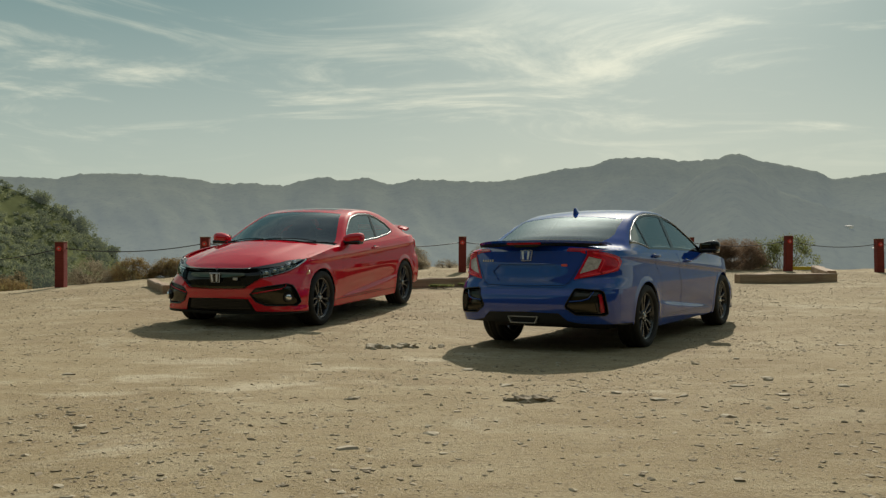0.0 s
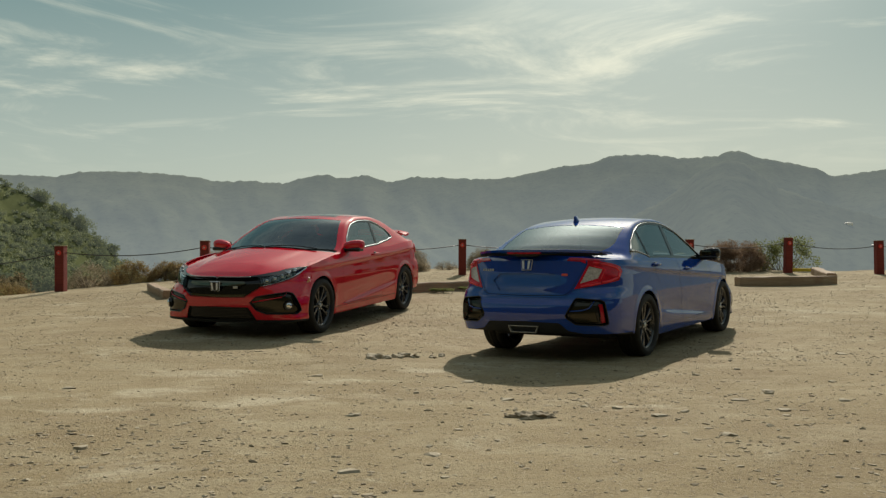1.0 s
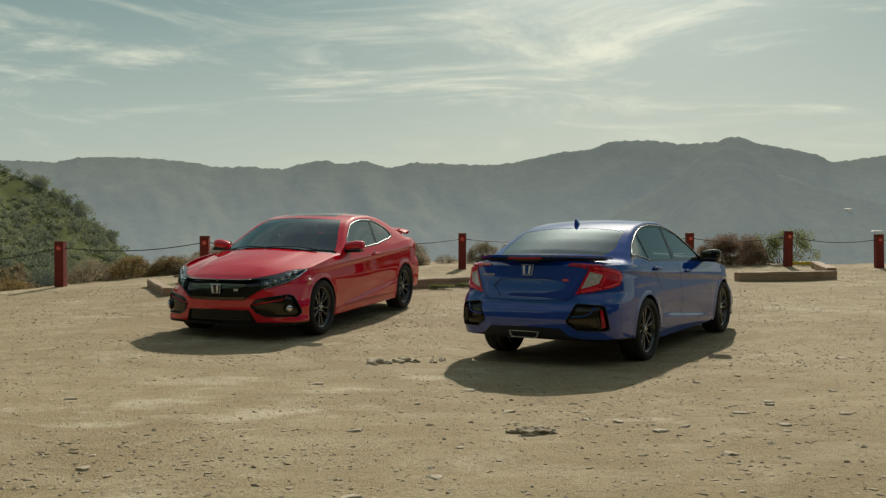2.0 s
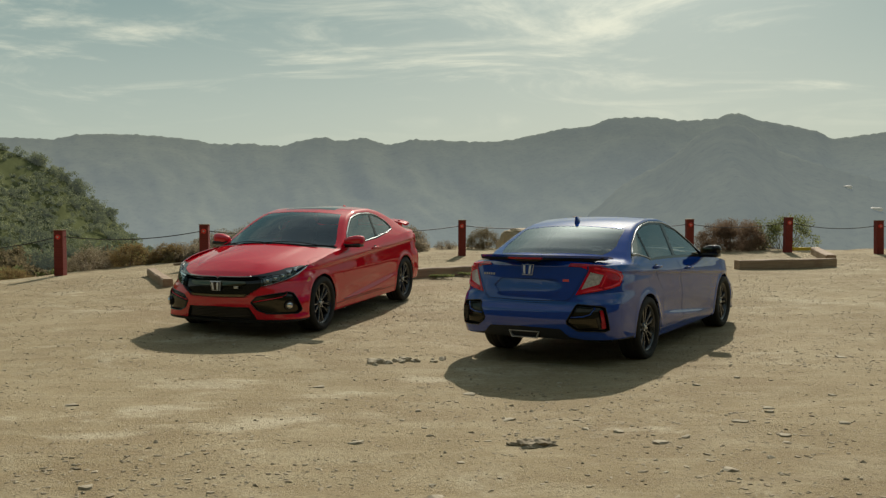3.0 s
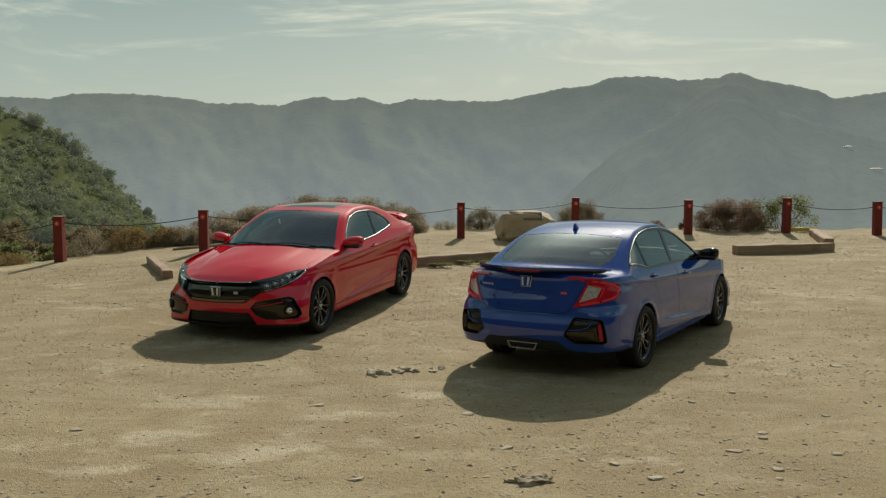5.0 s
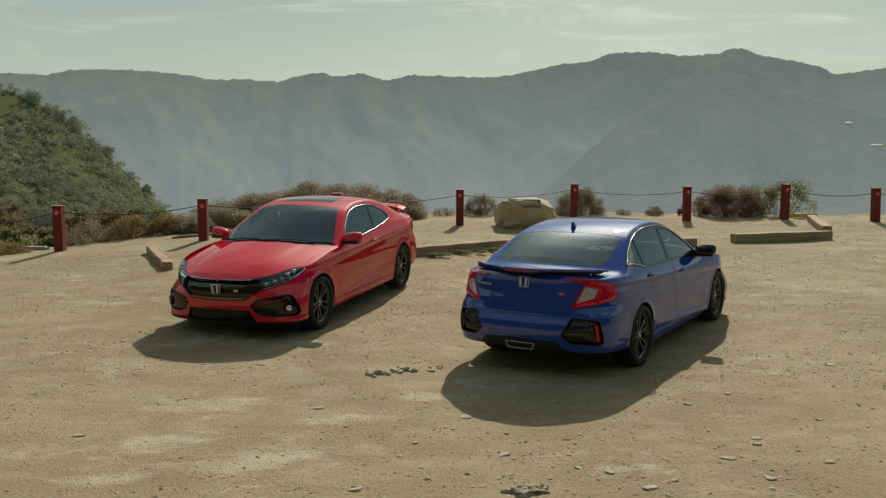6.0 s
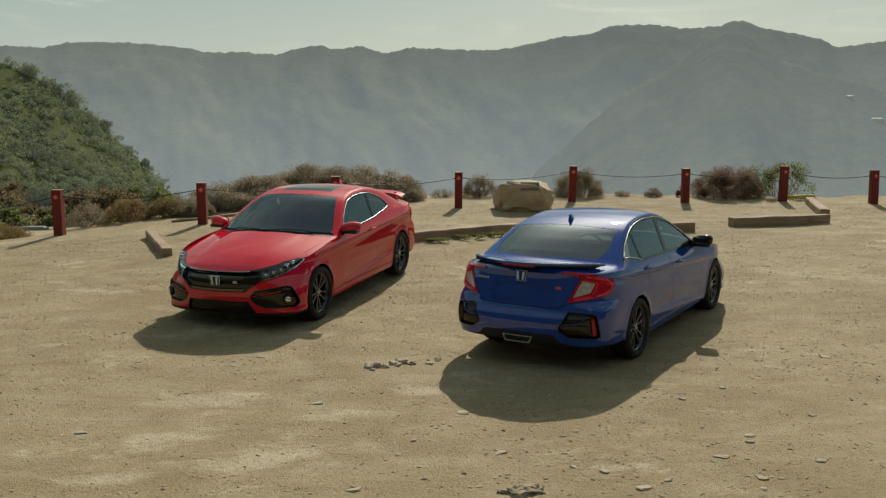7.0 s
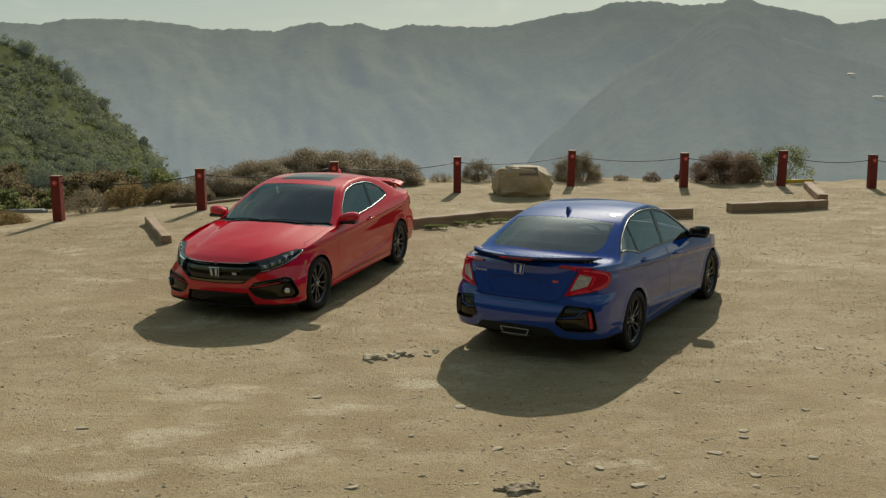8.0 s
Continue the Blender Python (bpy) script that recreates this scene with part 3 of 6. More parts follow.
def fence_post(x, y, h, turn):
    bm = bmesh.new()
    box(bm, (0.175, 0.175, h + 0.3), (0, 0, (h - 0.3) / 2), 0.012)
    for v in bm.verts:
        v.co.x += noise.noise(v.co * 3 + Vector((x, y, 0))) * 0.006
    post = thing("fence_post", bm, POSTWOOD, "square red-stained timber fence post in the dirt", "fence post", group="posts of the cable fence")
    post.matrix_world = pose(x, y, ground_z(x, y), random.uniform(-1.5, 1.5), random.uniform(-1.5, 1.5), turn)
    bm = bmesh.new()
    bmesh.ops.create_cone(bm, cap_ends=True, segments=20, radius1=0.05, radius2=0.045, depth=0.012, matrix=pose(0, -0.0935, h - 0.13, 90))
    part("reflector", bm, REFLECT, post, "round red reflector")
    bm = bmesh.new()
    bmesh.ops.create_cone(bm, cap_ends=True, segments=12, radius1=0.018, radius2=0.018, depth=0.006, matrix=pose(0, -0.102, h - 0.13, 90))
    part("rivet", bm, SATIN, post)
    bm = bmesh.new()
    box(bm, (0.19, 0.19, 0.012), (0, 0, h + 0.004), 0.004)
    part("cap", bm, BEAMWOOD, post, "weathered post top")
    return post


for x, y, h, far in POSTS:
    fence_post(x, y, h, random.uniform(-4, 4))

for (x0, y0, h0, _), (x1, y1, h1, _) in zip(POSTS, POSTS[1:]):
    a, b = upright(x0, y0, h0 - 0.13), upright(x1, y1, h1 - 0.13)
    d = (b - a).normalized() * 0.085
    a, b = a + d, b - d
    bm = bmesh.new()
    tube(bm, [a.lerp(b, k / 12) - Vector((0, 0, 0.10 * 4 * (k / 12) * (1 - k / 12))) for k in range(13)], 0.009, 6)
    thing("fence_cable", bm, CABLE, "slack dark steel cable between two fence posts", "cable", group="cables of the fence", smooth=True)


# ---- timber beams, boulder ----
def beam(name, p, q, wide, high, label):
    """A squared timber, its edges worn and its top a little warped."""
    a, b = Vector((*p, ground_z(*p))), Vector((*q, ground_z(*q)))
    n = max(10, int((b - a).length / 0.1))
    w, h, c = wide / 2, high / 2, 0.018
    ring = [(-w + c, -h), (w - c, -h), (w, -h + c), (w, h - c), (w - c, h), (-w + c, h), (-w, h - c), (-w, -h + c)]
    bm = bmesh.new()
    rows = []
    for i in range(n + 1):
        x = ((i / n) - 0.5) * (b - a).length
        row = []
        for y, z in ring:
            e = noise.noise_vector(Vector((x * 2.3 + a.x, y * 9, z * 9 + a.y))) * 0.014
            row.append(bm.verts.new((x + e.x * (0.5 if i in (0, n) else 0), y + e.y, z + e.z + noise.noise(Vector((x * 0.8, a.x, 0))) * 0.02)))
        rows.append(row)
    for r0, r1 in zip(rows, rows[1:]):
        for k in range(8):
            bm.faces.new((r0[k], r1[k], r1[(k + 1) % 8], r0[(k + 1) % 8]))
    bm.faces.new(rows[0])
    bm.faces.new(rows[-1][::-1])
    bmesh.ops.recalc_face_normals(bm, faces=bm.faces)
    ob = thing(name, bm, BEAMWOOD, label, "timber beam")
    ob.matrix_world = Matrix.Translation((a + b) / 2 + Vector((0, 0, h - 0.025))) @ (b - a).to_track_quat("X", "Z").to_matrix().to_4x4()
    return ob


beam("timber_beam", (-5.36, 16.4), (-4.40, 14.25), 0.165, 0.155, "short weathered timber wheel stop lying in the dirt")
beam("timber_beam", (-0.95, 15.6), (1.5, 17.15), 0.2, 0.2, "long weathered timber beam edging the lot")
beam("timber_beam", (1.5, 17.15), (5.01, 17.4), 0.2, 0.2, "long weathered timber beam edging the lot, end sawn")
beam("timber_beam", (5.93, 17.95), (8.12, 18.5), 0.2, 0.2, "cracked weathered timber beam with a split side")
beam("timber_beam", (8.4, 19.25), (8.95, 21.4), 0.2, 0.2, "pale timber beam set square to the edge")


def make_boulder():
    bm = bmesh.new()
    bmesh.ops.create_icosphere(bm, subdivisions=5, radius=1)
    for v in bm.verts:
        p = v.co.copy()
        q = Vector((math.copysign(abs(p.x) ** 0.6, p.x), math.copysign(abs(p.y) ** 0.65, p.y), math.copysign(abs(p.z) ** 0.6, p.z)))
        q += noise.noise_vector(p * 1.1 + Vector((2, 0, 0))) * 0.34 + noise.noise_vector(p * 2.7) * 0.16
        ridge = noise.fractal(p * 5, 0.9, 2.2, 5)
        q += p * (ridge * 0.10 - 0.10 * abs(noise.noise(p * 4)) - 0.10 * max(0, -p.z))
        v.co = Vector((q.x * 0.71, q.y * 0.50, q.z * 0.46 + 0.28))
        v.co.x *= 1.0 - 0.16 * max(v.co.z - 0.3, 0)
        if v.co.z > 0.60:
            v.co.z = 0.60 + (v.co.z - 0.60) * 0.45
    cuts = np.random.default_rng(3)
    for _ in range(22):                                        # broken faces
        n = Vector(cuts.normal(size=3)).normalized()
        reach = max(v.co.dot(n) for v in bm.verts) * cuts.uniform(0.86, 0.96)
        for v in bm.verts:
            past = v.co.dot(n) - reach
            if past > 0:
                v.co -= n * past * 0.85
    ob = thing("boulder", bm, ROCK, "big pale sandstone boulder with a bronze plaque", "boulder", smooth=True)
    ob.matrix_world = pose(1.96, 20.3, ground_z(1.93, 20.3) - 0.02, 0, 0, -4)
    bm = bmesh.new()
    box(bm, (0.42, 0.03, 0.22), (0, 0, 0), 0.008)
    pl = part("plaque", bm, PLAQUE, ob, "dark bronze plaque")
    pl.matrix_local = pose(0.10, -0.42, 0.565, -44, 0, 3)
    for k in range(4):
        bm = bmesh.new()
        box(bm, (0.30 - 0.05 * (k % 2), 0.006, 0.018), (0, -0.018, 0.065 - k * 0.042), 0)
        part("text_line", bm, BEAMWOOD, pl, "raised line of lettering")


make_boulder()

bm = bmesh.new()
box(bm, (0.78, 0.10, 0.10), (0, 0, 0.05), 0.02)
thing("kerb_block", bm, YELLOW, "yellow-painted kerb block behind the fence", "kerb").matrix_world = pose(9.2, 22.55, ground_z(9.2, 22.55) - 0.02, 0, 0, 14)


# ---- plants ----
def shrub(name, x, y, wide, deep, high, leaves, leaf, material, label, category="bush", up=0.5, narrow=0.3, clumps=110, seed=0, twigs=26, z=None):
    """A domed shrub: thin stems and many small leaf blades in uneven clumps."""
    rng = np.random.default_rng(seed + 100)
    base = Vector((x, y, ground_z(x, y) if z is None else z))
    cen, rad = [], []
    for _ in range(clumps):
        a, r = rng.uniform(0, math.tau), rng.random() ** 0.5
        u, w = math.cos(a) * r, math.sin(a) * r
        dome = math.sqrt(max(1 - r * r, 0.04))
        t = high * dome * (rng.uniform(0.62, 0.92) if rng.random() < 0.6 else rng.uniform(0.08, 0.6))
        cen.append((u * wide * 0.46, w * deep * 0.46, max(t - 0.05, 0.06)))
        s = rng.uniform(0.10, 0.19)
        rad.append((wide * s * 0.75, deep * s * 0.8, high * s * 1.25))
    bm = bmesh.new()
    for k in range(twigs):
        c = Vector(cen[k % clumps])
        root = Vector((c.x * 0.3 + rng.normal() * 0.05, c.y * 0.3, -0.05))
        mid = root.lerp(c, 0.55) + Vector(rng.normal(size=3) * 0.04)
        tube(bm, [root, mid, c * 1.12], [0.010, 0.006, 0.002], 4)
    ob = thing(name, bm, TWIG, label, category)
    ob.matrix_world = Matrix.Translation(base)
    v, f = leaf_cloud(rng, cen, rad, leaves, leaf, up, narrow)
    v[:, 2] = np.maximum(v[:, 2], -0.03)
    fo = new("foliage", raw_mesh("foliage", v, f, material, False))
    fo.parent = ob
    return ob


BUSH = "dry grey-brown brush behind the fence"
shrub("bush", -5.55, 19.5, 1.5, 1.2, 0.44, 20000, 0.034, GREYLEAF, "pale dry brush behind the fence", seed=1, up=0.7, narrow=0.34, twigs=60)
shrub("bush", -4.85, 20.2, 2.0, 1.6, 0.64, 38000, 0.034, GREYLEAF, "pale dry brush behind the fence", seed=31, up=0.7, narrow=0.34, twigs=80)
shrub("bush", -4.05, 20.8, 2.1, 1.7, 0.76, 44000, 0.034, GREYLEAF, BUSH, seed=2, up=0.7, narrow=0.34, twigs=90)
shrub("bush", -3.10, 21.4, 2.3, 1.8, 0.90, 52000, 0.034, GREYLEAF, BUSH, seed=3, up=0.7, narrow=0.34, twigs=100)
shrub("bush", -2.15, 21.7, 2.3, 1.8, 0.90, 52000, 0.034, GREYLEAF, BUSH, seed=4, up=0.7, narrow=0.34, twigs=100)
shrub("bush", -1.25, 21.9, 1.8, 1.5, 0.74, 34000, 0.034, GREYLEAF, BUSH, seed=34, up=0.7, narrow=0.34, twigs=80)
shrub("bush", 1.05, 22.6, 0.95, 0.8, 0.62, 17600, 0.029, KNOLLLEAF, "small dry bush beside the boulder", seed=5, up=1.1, narrow=0.2)
shrub("bush", 3.6, 23.0, 1.35, 1.1, 0.80, 42000, 0.029, KNOLLLEAF, "dry brown bush behind a fence post", seed=6, up=1.1, narrow=0.2)
shrub("bush", 7.4, 22.9, 1.9, 1.5, 0.88, 44000, 0.034, DRYLEAF, "dry reddish-brown bush at the brink", seed=7, up=0.7, narrow=0.32)
shrub("bush", 8.85, 23.1, 1.9, 1.2, 1.15, 4500, 0.05, GREENLEAF, "straggly green bush at the brink", seed=8, narrow=0.5, clumps=30)
shrub("bush", 5.55, 23.0, 0.5, 0.4, 0.32, 4160, 0.025, DRYLEAF, "tuft of dry weeds at the brink", seed=9, up=1.1, narrow=0.2)
shrub("bush", 4.75, 23.1, 0.4, 0.4, 0.2, 900, 0.04, GREYLEAF, "tuft of dry weeds at the brink", seed=10, up=1.1, narrow=0.2)
shrub("bush", 0.1, 22.4, 0.7, 0.5, 0.3, 2400, 0.029, GREYLEAF, "tuft of dry weeds at the brink", seed=11, up=1.1, narrow=0.2)
shrub("bush", -7.3, 18.4, 0.9, 0.8, 0.62, 7680, 0.032, GREYLEAF, "pale flowering brush beside a fence post", seed=12, up=1.1, narrow=0.2)
shrub("bush", -6.6, 18.9, 1.0, 0.8, 0.62, 8960, 0.032, RUSTLEAF, "orange and green low shrub behind the fence", seed=13, narrow=0.35)
shrub("bush", -5.9, 19.2, 0.9, 0.8, 0.5, 7680, 0.032, RUSTLEAF, "yellow-green low shrub behind the fence", seed=14, narrow=0.35)
shrub("bush", -5.15, 19.0, 0.7, 0.6, 0.45, 18400, 0.029, GREYLEAF, "pale dry weeds behind the fence", seed=15, up=1.1, narrow=0.2)
shrub("bush", -8.7, 17.8, 1.1, 0.9, 0.4, 7680, 0.032, RUSTLEAF, "yellow-brown weeds behind the fence", seed=16, narrow=0.35)
for k, (x, y, w, h, mat, lab) in enumerate((
        (0.0, 15.75, 0.5, 0.07, GREENLEAF, "low green weeds along the timber beam"), (0.55, 16.1, 0.6, 0.06, GREENLEAF, "low green weeds along the timber beam"),
        (1.1, 16.45, 0.6, 0.07, GREENLEAF, "low green weeds along the timber beam"), (11.6, 22.3, 0.7, 0.16, GREYLEAF, "tuft of dry weeds at the brink"),
        (-9.6, 17.2, 0.9, 0.35, RUSTLEAF, "yellow-brown weeds behind the fence"), (6.3, 23.0, 0.4, 0.3, DRYLEAF, "tuft of dry weeds at the brink"))):
    shrub("weeds", x, y, w, w * 0.6, h, 1200, 0.045, mat, lab, "weeds", seed=60 + k, clumps=20, twigs=8)
rng = np.random.default_rng(77)
for k in range(40):                                            # brown scrub on the knoll beyond the fence
    x, y = -29 + 17.5 * rng.random(), 28.8 + 11.5 * rng.random()
    w = rng.uniform(1.6, 3.0)
    # one bush in four has the leaf with the painted haze glow
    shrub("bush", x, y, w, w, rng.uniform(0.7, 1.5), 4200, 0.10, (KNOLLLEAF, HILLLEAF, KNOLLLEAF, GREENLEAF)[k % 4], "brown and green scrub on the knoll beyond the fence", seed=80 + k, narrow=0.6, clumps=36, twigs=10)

# road barrier far below the fence
bm = bmesh.new()
prism(bm, [(-3.4, -0.45), (3.4, -0.45), (3.4, 0.12), (3.3, 0.16), (-3.3, 0.16), (-3.4, 0.12)], -0.12, 0.12)
barrier = thing("road_barrier", bm, CONCRETE, "grey concrete road barrier beyond the fence", "barrier")
barrier.matrix_world = pose(-16.1, 28.5, ground_z(-15.5, 28.5) + 0.10, 0, 0, 4)

# a thin dead trunk lying along the edge
bm = bmesh.new()
log = [(-5.49, 18.17), (-5.2, 18.22), (-4.95, 18.36), (-4.6, 18.6), (-4.2, 18.9)]
tube(bm, [upright(x, y, 0.022 + 0.012 * math.sin(k * 2.1)) for k, (x, y) in enumerate(log)], [0.02, 0.03, 0.034, 0.034, 0.026], 8)
thing("dead_log", bm, BEAMWOOD, "thin dead tree trunk lying at the foot of the fence", "log", smooth=True)


# ---- cars: the form of the body ----
class Table:
    """A smooth curve through a few knots, sampled once for quick reading."""

    def __init__(self, knots, n=500):
        self.a, self.b, self.n = knots[0][0], knots[-1][0], n
        self.v = [curve_at(knots, self.a + (self.b - self.a) * i / n) for i in range(n + 1)]

    def __call__(self, x):
        t = (x - self.a) / (self.b - self.a) * self.n
        if t <= 0:
            return self.v[0]
        if t >= self.n:
            return self.v[self.n]
        i = int(t)
        return self.v[i] + (self.v[i + 1] - self.v[i]) * (t - i)


class CarForm:
    """Body surface of a car, x ahead from the rear axle, y to its left, z up from the road.
    side(s, z): the flank, s metres round the plan outline from the nose's middle to the tail's middle.
    top(s, w): the upper skin, w from 0 at the shoulder over 0.5 at the roof rail to 1 on the centre line."""

    def __init__(self, spec):
        self.spec = spec
        self.centre, self.shoulder, self.flank, self.nose, self.tail, self.bottom, self.bow, self.lean, self.front_corner, self.rear_corner = [
            Table(sorted(spec[key])) for key in ("centre", "shoulder", "flank", "nose", "tail", "bottom", "bow", "lean", "front_corner", "rear_corner")]
        W, xf, xr = spec["half"], spec["front"], spec["rear"]
        pts = []
        fa, ra = spec["front_from"], spec["rear_from"]
        for i in range(400):                                   # nose quarter
            a = math.pi / 2 * i / 400
            n = spec["front_round"]
            pts.append((fa + (xf - fa) * math.cos(a) ** (2 / n), W * math.sin(a) ** (2 / n)))
        for i in range(200):
            pts.append((fa + (ra - fa) * i / 200, W))
        for i in range(401):
            a = math.pi / 2 * i / 400
            n = spec["rear_round"]
            pts.append((ra + (xr - ra) * math.sin(a) ** (2 / n), W * max(math.cos(a), 0) ** (2 / n)))
        acc = [0.0]
        for p, q in zip(pts, pts[1:]):
            acc.append(acc[-1] + math.hypot(q[0] - p[0], q[1] - p[1]))
        self.length = acc[-1]
        self.n = 900
        self.plan = []
        j = 0
        for i in range(self.n + 1):
            s = self.length * i / self.n
            while j < len(acc) - 2 and acc[j + 1] < s:
                j += 1
            t = (s - acc[j]) / max(acc[j + 1] - acc[j], 1e-9)
            self.plan.append((pts[j][0] + (pts[j + 1][0] - pts[j][0]) * t, pts[j][1] + (pts[j + 1][1] - pts[j][1]) * t))
        self.norm = []
        for i in range(self.n + 1):
            a, b = self.plan[max(i - 4, 0)], self.plan[min(i + 4, self.n)]
            d = math.hypot(b[0] - a[0], b[1] - a[1])
            nx, ny = -(b[1] - a[1]) / d * -1, (b[0] - a[0]) / d * -1
            if i == 0:
                nx, ny = 1, 0
            if i == self.n:
                nx, ny = -1, 0
            self.norm.append((nx, ny))

    def outline(self, s):
        t = min(max(s / self.length, 0), 1) * self.n
        i = min(int(t), self.n - 1)
        t -= i
        p, q, m, k = self.plan[i], self.plan[i + 1], self.norm[i], self.norm[i + 1]
        return p[0] + (q[0] - p[0]) * t, p[1] + (q[1] - p[1]) * t, m[0] + (k[0] - m[0]) * t, m[1] + (k[1] - m[1]) * t

    def s_of_x(self, x):
        lo, hi = 0.0, self.length
        for _ in range(40):
            mid = (lo + hi) / 2
            if self.outline(mid)[0] > x:
                lo = mid
            else:
                hi = mid
        return lo

    def side(self, s, z):
        x, y, nx, ny = self.outline(s)
        f, r = max(nx, 0) ** 2, max(-nx, 0) ** 2
        o = self.flank(z) * ny * ny + self.nose(z) * f + self.tail(z) * r
        zc = self.spec["crease"][0] + self.spec["crease"][1] * (2.7 - x)
        d = z - zc
        o += 0.024 * math.exp(-(d / (0.10 if d > 0 else 0.022)) ** 2) * ny ** 4 * min(1, max(0, (3.2 - x) / 0.6)) * min(1, max(0, (x + 0.7) / 0.5))
        lo = z - 0.315 - 0.090 * (2.0 - x)
        o -= 0.026 * math.exp(-(lo / (0.11 if lo > 0 else 0.035)) ** 2) * ny ** 4 * math.exp(-((x - 1.3) / 0.85) ** 4)
        o += self.front_corner(z) * math.exp(-((s - 0.88) / 0.27) ** 2)
        o += self.rear_corner(z) * math.exp(-((self.length - s - 0.84) / 0.24) ** 2)
        for hub in (0.0, 2.70):
            d = math.hypot(x - hub, z - 0.318)
            o += 0.007 * math.exp(-((d - 0.352) / 0.035) ** 2) * abs(ny) ** 2
        return x + nx * o, max(y + ny * o, 0.0), z

    def rim(self, s):
        z = self.shoulder(self.outline(s)[0])
        return self.side(s, z)

    def height(self, x, y, ys, zs):
        k = self.bow(x)
        c = self.spec["crown"]
        top = self.centre(x + k * y * y) - c * y * y
        if x > 2.3:                                            # raised middle of the bonnet
            edge = 0.50 - 0.10 * (x - 2.4)
            top += 0.013 / (1 + math.exp((y - edge) / 0.022)) * min(1, (x - 2.3) / 0.25) * min(1, max(0, (3.52 - x) / 0.3))
        flank = zs + self.lean(x) * (ys - y)
        h = self.spec["rail_round"]
        d = flank - top
        if abs(d) >= h:
            return min(flank, top)
        return min(flank, top) - (h - abs(d)) ** 2 / (4 * h)

    def top(self, s, w):
        x, ys, zs = self.rim(s)
        lo, hi = 0.0, ys                                       # where flank and roof meet
        k, c, L = self.bow(x), self.spec["crown"], self.lean(x)
        for _ in range(24):
            mid = (lo + hi) / 2
            if zs + L * (ys - mid) > self.centre(x + k * mid * mid) - c * mid * mid:
                lo = mid
            else:
                hi = mid
        yr = min(lo, ys * 0.985)
        y = ys + (yr - ys) * (w / 0.5) if w < 0.5 else yr * (1 - (w - 0.5) / 0.5)
        return x, y, self.height(x, y, ys, zs)


SEDAN = {
    "half": 0.885, "front": 3.60, "rear": -1.04, "front_from": 2.55, "rear_from": -0.05, "front_round": 2.5, "rear_round": 3.5,
    "centre": [(3.56, 0.70), (3.45, 0.755), (3.2, 0.835), (2.9, 0.90), (2.6, 0.95), (2.47, 0.975), (2.40, 1.0), (1.95, 1.2), (1.6, 1.34),
               (1.4, 1.39), (1.1, 1.43), (0.75, 1.436), (0.4, 1.41), (0.1, 1.355), (-0.2, 1.255), (-0.45, 1.15), (-0.62, 1.075),
               (-0.70, 1.062), (-0.9, 1.055), (-1.03, 1.04)],
    "shoulder": [(3.6, 0.665), (3.3, 0.71), (3.0, 0.79), (2.7, 0.85), (2.3, 0.90), (1.9, 0.92), (1.0, 0.945), (0.3, 0.965), (-0.3, 0.985), (-0.7, 0.995), (-1.05, 0.995)],
    "flank": [(0.12, -0.08), (0.2, -0.035), (0.3, -0.012), (0.45, 0.0), (0.62, 0.0), (0.74, -0.008), (0.84, -0.014), (0.92, -0.030), (1.0, -0.055), (1.1, -0.09)],
    "nose": [(0.12, -0.13), (0.2, -0.06), (0.3, -0.02), (0.45, 0.0), (0.55, -0.006), (0.62, -0.02), (0.68, -0.05), (0.74, -0.10)],
    "tail": [(0.2, -0.13), (0.27, -0.06), (0.35, -0.02), (0.48, 0.0), (0.57, -0.012), (0.62, -0.045), (0.66, -0.058), (0.75, -0.075), (0.9, -0.105), (1.0, -0.112), (1.1, -0.112)],
    "bottom": [(3.6, 0.19), (3.0, 0.19), (2.3, 0.185), (0.4, 0.185), (-0.35, 0.265), (-0.6, 0.275), (-0.8, 0.295), (-1.05, 0.30)],
    "bow": [(3.6, 0.30), (2.0, 0.45), (1.5, 0.35), (0.9, 0.0), (0.3, -0.3), (-0.2, -0.42), (-1.1, -0.1)],
    "lean": [(3.6, 0.9), (2.4, 1.2), (2.0, 1.65), (1.0, 1.75), (0.2, 1.7), (-0.4, 1.2), (-1.1, 1.0)],
    "crown": 0.085, "rail_round": 0.035, "crease": (0.705, 0.072),
    "front_corner": [(0.15, 0.125), (0.22, 0.122), (0.28, 0.098), (0.38, 0.092), (0.47, 0.078), (0.55, 0.042), (0.63, 0.0), (0.8, 0.0)],
    "rear_corner": [(0.2, 0.02), (0.3, 0.035), (0.45, 0.042), (0.62, 0.042), (0.68, 0.030), (0.74, 0.004), (0.9, 0.0)],
}
COUPE = dict(SEDAN)
COUPE.update({
    "rear": -0.94, "front": 3.59, "crease": (0.772, 0.039),
    "centre": [(3.56, 0.70), (3.45, 0.755), (3.2, 0.835), (2.9, 0.90), (2.6, 0.95), (2.47, 0.972), (2.40, 0.995), (1.95, 1.19), (1.6, 1.315),
               (1.4, 1.355), (1.1, 1.388), (0.75, 1.392), (0.4, 1.365), (0.1, 1.305), (-0.2, 1.21), (-0.45, 1.115), (-0.58, 1.07),
               (-0.66, 1.055), (-0.8, 1.05), (-0.93, 1.035)],
    "shoulder": [(3.6, 0.665), (3.3, 0.71), (3.0, 0.79), (2.7, 0.85), (2.3, 0.90), (1.9, 0.915), (1.0, 0.93), (0.3, 0.96), (-0.3, 0.99), (-0.7, 0.995), (-1.05, 0.985)],
    "lean": [(3.6, 0.9), (2.4, 1.2), (2.0, 1.65), (1.0, 1.7), (0.2, 1.45), (-0.4, 1.0), (-1.1, 0.9)],
})


